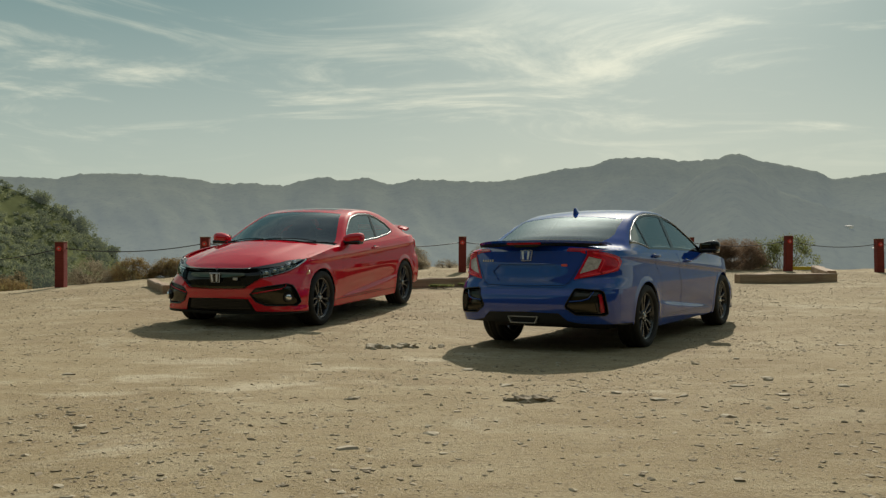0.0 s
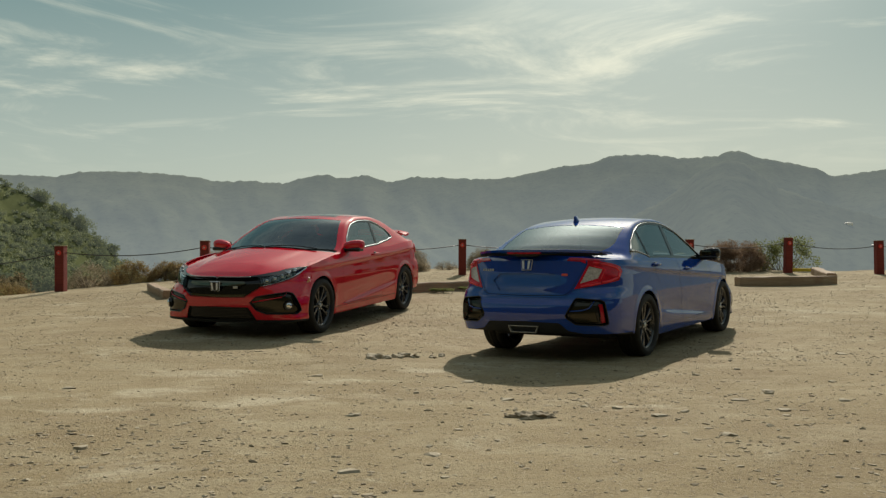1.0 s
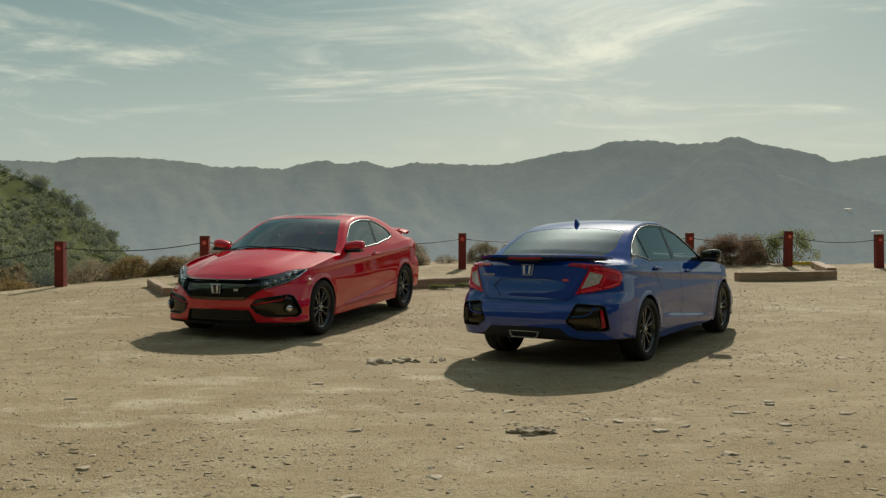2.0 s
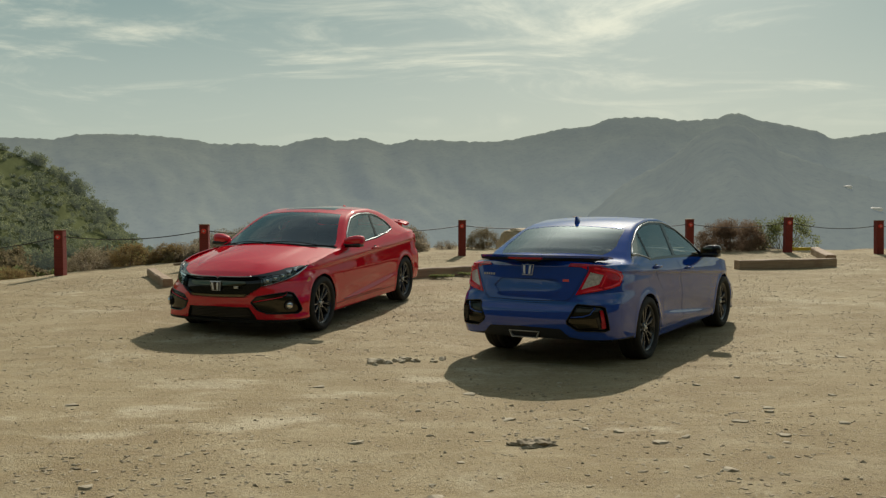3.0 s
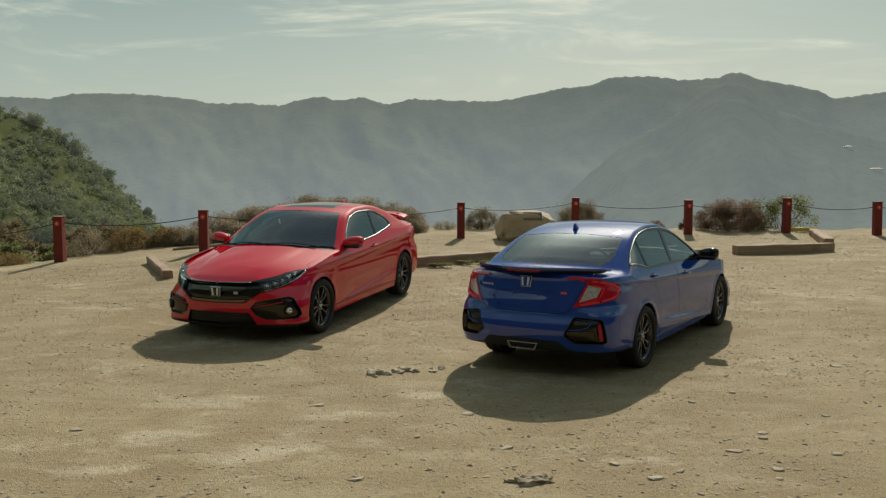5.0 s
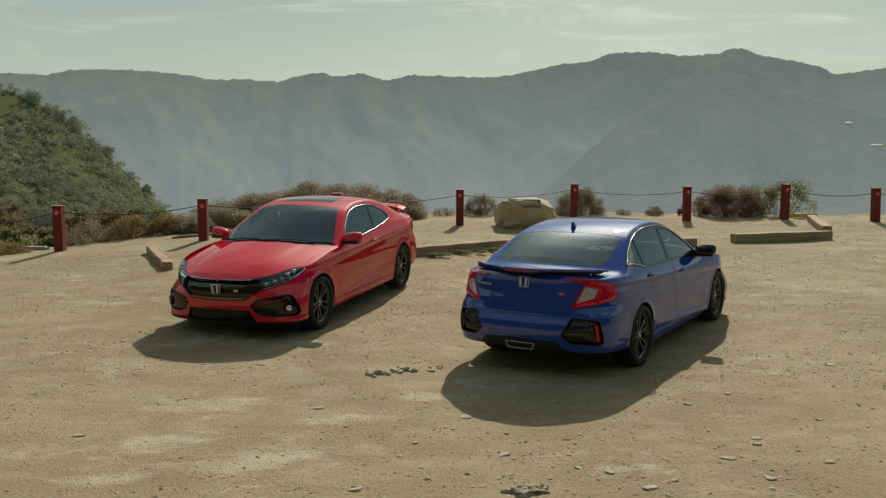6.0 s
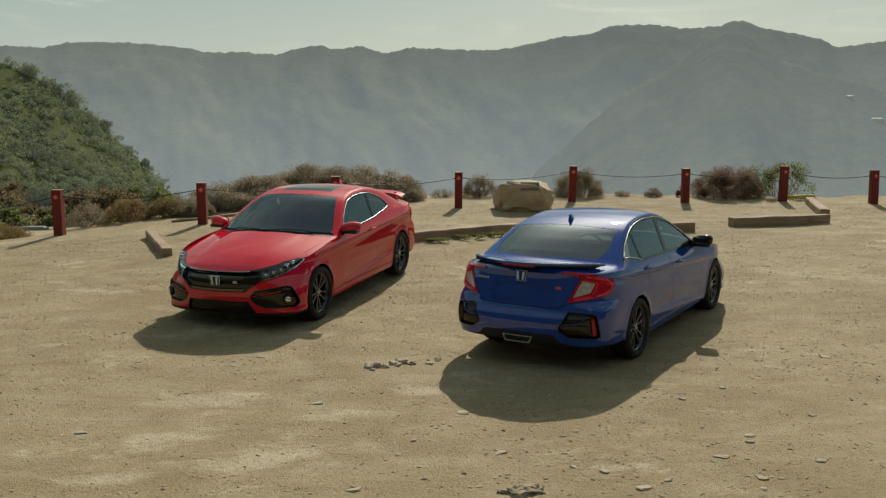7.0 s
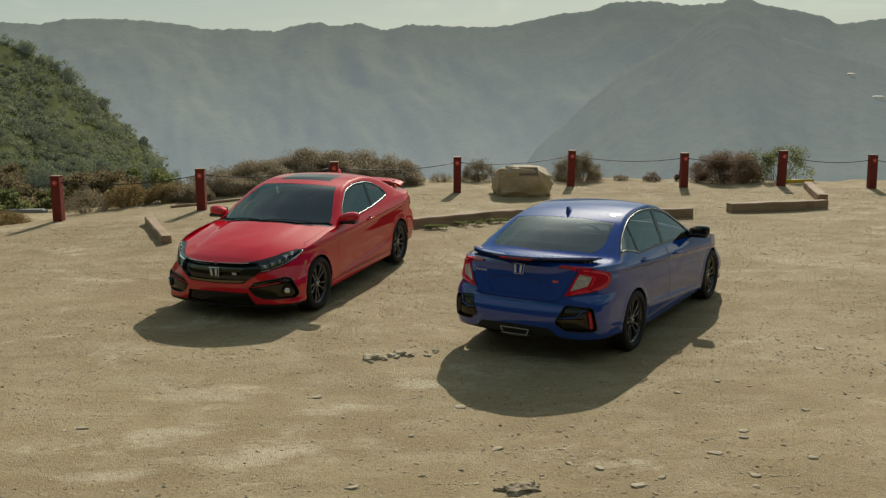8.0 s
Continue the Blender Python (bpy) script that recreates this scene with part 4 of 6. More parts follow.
# ---- cars: cutting the skin into panels ----
def inside(poly, x, y):
    c = False
    j = len(poly) - 1
    for i in range(len(poly)):
        (xi, yi), (xj, yj) = poly[i], poly[j]
        if (yi > y) != (yj > y) and x < (xj - xi) * (y - yi) / (yj - yi) + xi:
            c = not c
        j = i
    return c


def inset(poly, d):
    """The polygon with its edges moved d inwards."""
    area = sum(a[0] * b[1] - b[0] * a[1] for a, b in zip(poly, poly[1:] + poly[:1]))
    sgn = 1 if area > 0 else -1
    out = []
    n = len(poly)
    for i in range(n):
        p, q, r = Vector(poly[i - 1]), Vector(poly[i]), Vector(poly[(i + 1) % n])
        a, b = (q - p).normalized(), (r - q).normalized()
        na, nb = Vector((-a.y, a.x)) * sgn, Vector((-b.y, b.x)) * sgn
        m = (na + nb)
        m = m / max(m.dot(na), 0.5) * 1.0 if m.length > 1e-6 else na
        out.append((q.x + m.x * d, q.y + m.y * d))
    return out


class Skin:
    """A flat sheet over two surface coordinates that is cut along outlines, then laid on the body."""

    def __init__(self, cols, rows_of, place, normal):
        self.bm = bmesh.new()
        grid = [[self.bm.verts.new((a, b, 0)) for b in rows_of(a)] for a in cols]
        for c0, c1 in zip(grid, grid[1:]):
            for k in range(len(c0) - 1):
                self.bm.faces.new((c0[k], c1[k], c1[k + 1], c0[k + 1]))
        self.place, self.normal = place, normal
        self.cache = {}
        self.span = {f: self.reach(f) for f in self.bm.faces}

    @staticmethod
    def reach(f):
        xs, ys = [v.co.x for v in f.verts], [v.co.y for v in f.verts]
        return min(xs), max(xs), min(ys), max(ys)

    def cut(self, poly):
        for p, q in zip(poly, poly[1:] + poly[:1]):
            if math.hypot(q[0] - p[0], q[1] - p[1]) < 1e-6:
                continue
            x0, x1 = min(p[0], q[0]) - 1e-4, max(p[0], q[0]) + 1e-4
            y0, y1 = min(p[1], q[1]) - 1e-4, max(p[1], q[1]) + 1e-4
            fs = [f for f, (a, b, c, d) in self.span.items() if b >= x0 and a <= x1 and d >= y0 and c <= y1]
            if fs:
                geom = list({e for f in fs for e in f.edges} | {v for f in fs for v in f.verts}) + fs
                got = bmesh.ops.bisect_plane(self.bm, geom=geom, dist=1e-6, plane_co=(p[0], p[1], 0), plane_no=(-(q[1] - p[1]), q[0] - p[0], 0))
                for f in fs:
                    self.span[f] = self.reach(f)
                for f in got["geom"]:
                    if isinstance(f, bmesh.types.BMFace):
                        self.span[f] = self.reach(f)

    def sort(self, regions):
        """regions: (name, outline, gap), the first that holds a face takes it. Returns name -> faces."""
        for name, poly, gap in regions:
            self.cut(poly)
            if gap:
                self.cut(inset(poly, gap))
        found = {}
        inner = [(n, p, inset(p, g) if g else p) for n, p, g in regions]
        for f in self.bm.faces:
            c = f.calc_center_median()
            name = "body"
            for n, p, q in inner:
                if inside(p, c.x, c.y):
                    name = n if inside(q, c.x, c.y) else "seam"
                    break
            found.setdefault(name, []).append(f)
        return found

    def at(self, v):
        k = v.index
        if k not in self.cache:
            self.cache[k] = (Vector(self.place(v.co.x, v.co.y)), self.normal(v.co.x, v.co.y))
        return self.cache[k]


def panel(name, pieces, material, parent, sides=(1, -1), out=0.0, depth=0.012, label=""):
    """One panel object from faces of one or two skins, with turned-in edges; sides: which of the car's two sides it holds."""
    verts, norms, faces = [], [], []
    for sign in sides:
        for skin, fs in pieces:
            idx = {}
            edges = {}

            def add(v, sink):
                p, n = skin.at(v)
                q = p + n * (out - sink)
                verts.append((q.x, q.y * sign, q.z))
                norms.append((n.x, n.y * sign, n.z))
                return len(verts) - 1
            for f in fs:
                ids = []
                for v in f.verts:
                    if v.index not in idx:
                        idx[v.index] = add(v, 0)
                    ids.append(idx[v.index])
                ring = [skin.at(v)[0] for v in f.verts]
                e = Vector((0, 0, 0))
                for p, q in zip(ring, ring[1:] + ring[:1]):
                    e += p.cross(q)
                flip = (e.dot(skin.at(f.verts[0])[1]) < 0) != (sign < 0)
                faces.append(tuple(ids[::-1] if flip else ids))
                for ed in f.edges:
                    edges.setdefault(ed.index, []).append((ed.verts[0], ed.verts[1]))
            if depth:
                low = {}
                for use in edges.values():
                    if len(use) == 1:
                        a, b = use[0]
                        pa, pb = skin.at(a)[0], skin.at(b)[0]
                        if abs(pa.y) < 1e-3 and abs(pb.y) < 1e-3:
                            continue
                        for v in (a, b):
                            if v.index not in low:
                                low[v.index] = add(v, depth)
                        faces.append((idx[a.index], idx[b.index], low[b.index], low[a.index]))
    if not faces:
        return None
    me = raw_mesh(name, verts, faces, material)
    me.normals_split_custom_set_from_vertices(norms)
    ob = new(name, me)
    ob.parent = parent
    if label:
        tagged(ob, label)
    return ob


def steps(a, b, n):
    return [a + (b - a) * i / n for i in range(n + 1)]


def lathe(bm, profile, segs, axis_y=True):
    """Turns (radius, y) pairs about the y axis."""
    rings = [[bm.verts.new((r * math.cos(k * math.tau / segs), y, r * math.sin(k * math.tau / segs))) for k in range(segs)] for r, y in profile]
    for r0, r1 in zip(rings, rings[1:]):
        for k in range(segs):
            bm.faces.new((r0[k], r1[k], r1[(k + 1) % segs], r0[(k + 1) % segs]))


def make_wheel():
    """A wheel on the car's left, outer face towards +y: ten dark split spokes."""
    bm = bmesh.new()
    lathe(bm, [(0.205, -0.11), (0.232, -0.112), (0.236, -0.10), (0.222, -0.07), (0.205, 0.02), (0.214, 0.075), (0.226, 0.088), (0.234, 0.092), (0.238, 0.088), (0.236, 0.078)], 56)
    wheel = mesh_ob("wheel", bm, RIM, True)
    bm = bmesh.new()
    lathe(bm, [(0.236, -0.105), (0.262, -0.117), (0.295, -0.116), (0.312, -0.105), (0.319, -0.085), (0.320, -0.047), (0.314, -0.044), (0.314, -0.040), (0.320, -0.037),
               (0.3205, 0.0), (0.3205, 0.004), (0.314, 0.007), (0.314, 0.011), (0.320, 0.014), (0.3195, 0.044), (0.314, 0.047), (0.314, 0.051), (0.319, 0.054),
               (0.317, 0.088), (0.310, 0.106), (0.293, 0.117), (0.285, 0.1155), (0.283, 0.118), (0.262, 0.117), (0.244, 0.108), (0.238, 0.094), (0.232, 0.08)], 72)
    part("tyre", bm, RUBBER, wheel, "black low-profile rubber tyre", True)
    bm = bmesh.new()
    lathe(bm, [(0.0, -0.01), (0.155, -0.01), (0.160, -0.015), (0.160, -0.03), (0.0, -0.03)], 40)
    part("brake_disc", bm, DISC, wheel, "steel brake disc")
    bm = bmesh.new()
    box(bm, (0.10, 0.07, 0.15), (0.135, -0.02, 0.03), 0.015)
    part("brake_caliper", bm, TRIM, wheel)
    for k in range(10):
        a = (k // 2) * math.tau / 5 + math.pi / 2
        j = 1 if k % 2 else -1
        bm = bmesh.new()
        # one arm of a pair, forked towards the rim
        tracks = [[(0.040, 0.012 * j, 0.062, 0.014), (0.12, 0.030 * j, 0.072, 0.012), (0.18, 0.052 * j, 0.077, 0.012), (0.233, 0.082 * j, 0.081, 0.015)],
                  [(0.135, 0.034 * j, 0.073, 0.010), (0.185, 0.030 * j, 0.077, 0.009), (0.233, 0.024 * j, 0.081, 0.011)]]
        for track in tracks:
            rings = [[bm.verts.new(q) for q in ((r, y - 0.040, t - w * 1.25), (r, y - 0.008, t - w), (r, y, t - w * 0.45), (r, y, t + w * 0.45), (r, y - 0.008, t + w), (r, y - 0.040, t + w * 1.25))] for r, t, y, w in track]
            for r0, r1 in zip(rings, rings[1:]):
                for i in range(5):
                    bm.faces.new((r0[i], r1[i], r1[i + 1], r0[i + 1]))
        bmesh.ops.recalc_face_normals(bm, faces=bm.faces)
        ob = part("spoke", bm, RIM, wheel, "dark forked alloy spoke")
        ob.matrix_local = Matrix.Rotation(-a, 4, "Y")
    bm = bmesh.new()
    lathe(bm, [(0.0, 0.075), (0.030, 0.074), (0.034, 0.070), (0.058, 0.064), (0.062, 0.03)], 30)
    part("hub", bm, RIM, wheel, "", True)
    bm = bmesh.new()
    lathe(bm, [(0.0, 0.080), (0.020, 0.079), (0.024, 0.074)], 20)
    part("centre_cap", bm, SATIN, wheel, "silver centre cap")
    for k in range(5):
        a = k * math.tau / 5 + math.pi / 2 + math.pi / 5
        bm = bmesh.new()
        bmesh.ops.create_cone(bm, cap_ends=True, segments=6, radius1=0.009, radius2=0.009, depth=0.02, matrix=pose(0.045 * math.cos(a), 0.066, 0.045 * math.sin(a), 90))
        part("wheel_nut", bm, CHROME, wheel)
    return wheel


def emblem(parent, m, field):
    """A plain bright trapezoid badge."""
    o = [(-0.066, 0.053), (0.066, 0.053), (0.053, -0.055), (-0.053, -0.055)]
    bm = bmesh.new()
    prism(bm, o, 0, -0.014, 0.06)
    ob = part("badge", bm, SILVER, parent, "bright trapezoid badge")
    ob.matrix_local = m
    bm = bmesh.new()
    prism(bm, [(-0.062, 0.048), (0.062, 0.048), (0.049, -0.050), (-0.049, -0.050)], -0.0135, -0.016, 0.05)
    part("badge_field", bm, field, ob)
    for sg in (1, -1):
        bm = bmesh.new()
        prism(bm, [(sg * 0.022, 0.042), (sg * 0.046, 0.042), (sg * 0.036, -0.044), (sg * 0.016, -0.044)], -0.014, -0.022, 0.1)
        part("badge_bar", bm, SILVER, ob)
    return ob


def seat(parent, x, y, wide=0.5):
    bm = bmesh.new()
    box(bm, (0.52, wide, 0.16), (x, y, 0.46), 0.05)
    box(bm, (0.16, wide, 0.62), (0, 0, 0), 0.06, Matrix.Translation((x - 0.30, y, 0.78)) @ Euler((0, radians(-18), 0)).to_matrix().to_4x4())
    if wide < 1:
        box(bm, (0.09, 0.26, 0.17), (0, 0, 0), 0.04, Matrix.Translation((x - 0.43, y, 1.15)) @ Euler((0, radians(-14), 0)).to_matrix().to_4x4())
    part("car_seat", bm, SEATCLOTH, parent, "dark cloth car seat", True)


def make_car(spec, coupe, paint_m, at, label):
    form = CarForm(spec)
    L = form.length
    SX = form.s_of_x
    base = new("car")
    base.matrix_world = at
    tagged(base, label, "car")

    def n_side(s, z):
        a, b = max(s - 0.006, 0), min(s + 0.006, L)
        d1 = Vector(form.side(b, z)) - Vector(form.side(a, z))
        d2 = Vector(form.side(s, z + 0.004)) - Vector(form.side(s, z - 0.004))
        n = d1.cross(d2)
        o = form.outline(s)
        if n.length < 1e-9:
            return Vector((o[2], o[3], 0))
        n.normalize()
        return n if n.x * o[2] + n.y * o[3] > 0 else -n

    def n_top(s, w):
        x, y, z = form.top(s, w)
        _, ys, zs = form.rim(s)
        h = 0.004

        def H(px, py):
            sz = form.shoulder(px)
            return form.height(px, abs(py), max(ys, 1e-3), zs + (sz - form.shoulder(x)))
        gx = (H(x + h, y) - H(x - h, y)) / (2 * h)
        gy = (H(x, y + h) - H(x, y - h)) / (2 * h)
        if y < 1e-4:
            gy = 0
        n = Vector((-gx, -gy, 1)).normalized()
        if w < 0.06 or ys < 0.03:                              # ease into the flank over the shoulder's edge
            m = n_side(s, zs)
            n = (n + m * 0.5).normalized()
        return n

    cols = steps(0, 1.5, 60) + steps(1.5, L - 1.3, 85)[1:] + steps(L - 1.3, L, 56)[1:]
    lower = Skin(cols, lambda s: steps(form.bottom(form.outline(s)[0]), form.shoulder(form.outline(s)[0]), 42), form.side, n_side)
    upper = Skin(cols, lambda s: steps(0, 0.5, 14) + steps(0.5, 1.0, 16)[1:], form.top, n_top)

    def xz(*pts):
        return [(SX(x), z) for x, z in pts]

    def rz(*pts):
        return [(L - r if r > -0.5 else L + 0.02, z) for r, z in pts]

    def disc(x, z, r, n=44):
        return [(SX(x) + r * math.cos(k * math.tau / n), z + r * math.sin(k * math.tau / n)) for k in range(n)]

    arches = [("arch", disc(0.0, 0.318, 0.350), 0), ("arch", disc(2.70, 0.318, 0.350), 0)]
    front_vent = [(0.406, 0.413), (0.469, 0.478), (0.60, 0.500), (0.805, 0.524), (0.862, 0.505), (0.958, 0.315), (0.901, 0.276), (0.577, 0.288), (0.469, 0.333)]
    front = [
        ("badge_bar", [(-0.02, 0.596), (0.29, 0.600), (0.355, 0.622), (0.345, 0.646), (-0.02, 0.653)], 0),
        ("grille_lip", [(-0.02, 0.478), (0.33, 0.484), (0.355, 0.508), (-0.02, 0.503)], 0),
        ("headlamp", [(0.515, 0.584), (0.641, 0.606), (0.843, 0.654), (1.034, 0.725), (1.12, 0.775), (1.16, 0.80), (0.53, 0.80)], 0.002),
        ("grille", [(-0.02, 0.474), (0.345, 0.480), (0.43, 0.533), (0.515, 0.582), (0.53, 0.80), (-0.02, 0.80)], 0),
        ("fog_panel", [(0.455, 0.432), (0.488, 0.466), (0.61, 0.486), (0.775, 0.505), (0.735, 0.482), (0.58, 0.458)], 0),
        ("fog_frame", [(0.435, 0.402), (0.58, 0.430), (0.735, 0.458), (0.84, 0.478), (0.925, 0.318), (0.885, 0.292), (0.585, 0.304), (0.485, 0.342)], 0.002),
        ("bumper_vent", front_vent, 0),
        ("lower_grille", [(-0.02, 0.215), (0.475, 0.216), (0.385, 0.362), (-0.02, 0.372)], 0),
        ("side_marker", [(1.105, 0.605), (1.165, 0.618), (1.165, 0.660), (1.125, 0.650)], 0),
        ("front_lip", [(-0.02, 0.10), (SX(3.03), 0.10), (SX(3.03), 0.203), (0.86, 0.214), (0.50, 0.220), (0.40, 0.224), (-0.02, 0.222)], 0),
        ("front_bumper", [(-0.02, 0.1), (SX(3.01), 0.1), (SX(3.01), 0.62), (1.02, 0.715), (0.843, 0.650), (0.641, 0.602), (0.515, 0.578), (0.43, 0.529), (0.345, 0.476), (-0.02, 0.470)], 0.005),
    ]
    rear_vent = rz((0.445, 0.480), (0.530, 0.628), (0.556, 0.640), (0.774, 0.622), (0.806, 0.606), (0.845, 0.395), (0.80, 0.382), (0.545, 0.392), (0.452, 0.452))
    rear = [
        ("reversing_lamp", rz((0.590, 0.776), (0.697, 0.938), (0.838, 0.908), (0.782, 0.824)), 0),
        ("tail_lamp", rz((0.525, 0.722), (0.678, 0.955), (0.69, 1.20), (0.74, 1.20), (0.82, 0.990), (1.0, 0.955), (1.080, 0.930), (1.105, 0.885), (1.03, 0.797), (0.90, 0.776), (0.574, 0.728)), 0.002),
        ("lid_lamp", rz((0.44, 1.2), (0.662, 1.2), (0.662, 0.962), (0.593, 0.984), (0.44, 0.992)), 0.002),
        ("plate_recess", rz((-1, 0.700), (0.30, 0.706), (0.385, 0.800), (0.31, 0.868), (-1, 0.872)), 0),
        ("boot_lid", rz((-1, 0.655), (0.43, 0.665), (0.485, 0.70), (0.670, 0.955), (0.670, 1.2), (-1, 1.2)), 0.006),
        ("rear_reflector", rz((0.752, 0.590), (0.786, 0.585), (0.812, 0.412), (0.772, 0.408)), 0),
        ("rear_vent_panel", rz((0.478, 0.500), (0.548, 0.618), (0.690, 0.606), (0.655, 0.556), (0.590, 0.538), (0.485, 0.530)), 0),
        ("rear_vent_panel", rz((0.480, 0.460), (0.485, 0.505), (0.600, 0.512), (0.720, 0.510), (0.745, 0.410), (0.560, 0.412)), 0),
        ("rear_vent", rear_vent, 0),
        ("diffuser", rz((-1, 0.1), (1.3, 0.1), (1.3, 0.285), (0.62, 0.306), (0.47, 0.330), (0.38, 0.404), (-1, 0.414)), 0),
        ("rear_bumper", rz((-1, 0.1), (1.05, 0.1), (1.0, 0.45), (1.02, 0.778), (0.90, 0.764), (0.70, 0.737), (0.515, 0.712), (0.43, 0.650), (-1, 0.642)), 0.003),
    ]
    if coupe:
        doors = [("front_door", xz((2.10, 0.285), (2.14, 0.60), (2.07, 1.2), (0.82, 1.2), (0.72, 0.62), (0.86, 0.285)), 0.007)]
    else:
        doors = [("front_door", xz((2.10, 0.285), (2.14, 0.60), (2.07, 1.2), (0.92, 1.2), (0.97, 0.94), (1.15, 0.285)), 0.007),
                 ("rear_door", xz((1.15, 0.285), (0.97, 0.94), (0.92, 1.2), (0.14, 1.2), (0.18, 0.95), (0.24, 0.88), (0.40, 0.70), (0.455, 0.55), (0.48, 0.285)), 0.007)]
    sills = [("side_skirt", xz((2.36, 0.1), (2.34, 0.27), (0.36, 0.27), (0.34, 0.1)), 0.005)]
    low = lower.sort(arches + front + rear + doors + sills)

    def xw(*pts):
        return [(SX(x), w) for x, w in pts]

    if coupe:
        trim = xw((2.05, 0.085), (1.9, 0.028), (0.94, 0.045), (0.5, 0.085), (0.28, 0.14), (0.25, 0.20), (0.34, 0.32), (0.55, 0.405), (0.79, 0.445), (1.2, 0.465), (1.45, 0.475), (1.80, 0.42), (2.02, 0.17))
        glass = [("front_window", xw((2.0, 0.14), (1.88, 0.06), (0.965, 0.075), (0.82, 0.405), (1.2, 0.425), (1.42, 0.435), (1.74, 0.395), (1.97, 0.19)), 0),
                 ("rear_window", xw((0.905, 0.078), (0.5, 0.12), (0.33, 0.165), (0.32, 0.205), (0.38, 0.295), (0.57, 0.37), (0.765, 0.402)), 0)]
        back = xw((0.06, 1.01), (0.09, 0.75), (0.13, 0.57), (-0.2, 0.59), (-0.42, 0.66), (-0.50, 0.8), (-0.57, 1.01))
    else:
        trim = xw((2.05, 0.085), (1.9, 0.028), (0.96, 0.028), (0.19, 0.035), (-0.09, 0.18), (-0.27, 0.36), (-0.25, 0.42), (-0.05, 0.475), (0.4, 0.485), (1.0, 0.475), (1.5, 0.475), (1.80, 0.42), (2.02, 0.17))
        glass = [("front_window", xw((2.0, 0.14), (1.88, 0.06), (1.0, 0.06), (1.155, 0.425), (1.5, 0.43), (1.74, 0.395), (1.97, 0.19)), 0),
                 ("rear_window", xw((0.925, 0.06), (0.225, 0.062), (0.265, 0.432), (0.6, 0.438), (1.075, 0.43)), 0),
                 ("quarter_window", xw((0.185, 0.068), (0.02, 0.16), (-0.12, 0.29), (-0.135, 0.36), (-0.03, 0.425), (0.235, 0.432)), 0)]
        back = xw((0.075, 1.01), (0.105, 0.75), (0.15, 0.565), (-0.2, 0.59), (-0.43, 0.655), (-0.52, 0.8), (-0.595, 1.01))
    if coupe:
        glass.append(("roof_panel", xw((1.30, 1.02), (1.285, 0.70), (0.84, 0.70), (0.82, 1.02)), 0.003))
    tops = glass + [("window_trim", trim, 0), 
            ("windscreen", xw((2.425, 1.01), (2.355, 0.75), (2.13, 0.555), (1.75, 0.565), (1.43, 0.585), (1.465, 0.75), (1.50, 1.01)), 0),
            ("backlight", back, 0),
            ("cowl", xw((2.475, 1.01), (2.405, 0.75), (2.20, 0.53), (2.12, 0.53), (2.13, 0.555), (2.355, 0.75), (2.425, 1.01)), 0),
            ("headlamp", [(0.50, -0.02), (1.17, -0.02), (1.16, 0.30), (1.09, 0.44), (0.56, 0.44), (0.52, 0.20)], 0),
            ("brow", [(-0.02, 0.40), (0.42, 0.45), (0.56, 0.44), (1.09, 0.44), (1.16, 0.30), (1.20, 0.50), (1.12, 0.545), (0.95, 0.565), (0.70, 0.55), (0.50, 0.53), (-0.02, 0.47)], 0),
            ("grille", [(-0.02, -0.02), (0.50, -0.02), (0.52, 0.20), (0.56, 0.44), (0.42, 0.45), (-0.02, 0.40)], 0),
            ("bonnet", [(-0.02, 0.47), (0.50, 0.53), (0.70, 0.55), (0.95, 0.565), (1.12, 0.545), (1.20, 0.50), (1.3, 0.56), (SX(2.225), 0.535), (SX(2.41), 0.75), (SX(2.48), 1.02), (-0.02, 1.02)], 0.004),
            ("tail_lamp", [(L - 0.67, -0.02), (L - 0.90, -0.02), (L - 0.84, 0.30), (L - 0.67, 0.44)], 0),
            ("lid_lamp", [(L - 0.662, -0.02), (L - 0.44, -0.02), (L - 0.50, 0.36), (L - 0.662, 0.46)], 0),
            ("boot_lid", [(SX(-0.68), 1.02), (SX(-0.60), 0.8), (SX(-0.52), 0.68), (L - 0.66, 0.45), (L - 0.66, -0.02), (L + 0.02, -0.02), (L + 0.02, 1.02)], 0.006)]
    high = upper.sort(tops)

    for sk in (lower, upper):
        sk.bm.verts.index_update()
        sk.bm.edges.index_update()
        sk.cache.clear()

    def got(name):
        return [(sk, d[name]) for sk, d in ((lower, low), (upper, high)) if name in d]

    def one(name, pieces, m, label="", out=0.0, depth=0.012):
        return panel(name, pieces, m, base, (1, -1), out, depth, label)

    def pair(name, pieces, m, label="", out=0.0, depth=0.012, parents=None):
        obs = []
        for i, sg in enumerate((1, -1)):
            obs.append(panel(name, pieces, m, parents[i] if parents else base, (sg,), out, depth, label))
        return obs

    one("body", got("body"), paint_m)
    one("bonnet", got("bonnet"), paint_m, "painted bonnet")
    one("boot_lid", got("boot_lid") , paint_m)
    one("plate_recess", got("plate_recess"), paint_m, "recessed number plate area", -0.012, -0.014)
    one("front_bumper", got("front_bumper"), paint_m)
    one("rear_bumper", got("rear_bumper"), paint_m)
    one("front_lip", got("front_lip"), TRIM, "black front lip", 0.004)
    one("diffuser", got("diffuser"), TRIM, "black rear diffuser", -0.006)
    one("grille", got("grille"), BLACK, "gloss black grille", -0.030, -0.035)
    one("lamp_brow", got("brow"), BLACK, "gloss black strip along the bonnet edge", 0.002, 0.02)
    one("grille_bar", got("badge_bar"), DARKCHROME, "smoked bright grille bar", 0.006, 0.03)
    one("grille_lip", got("grille_lip"), DARKCHROME, "smoked lower grille bar", 0.002, 0.02)
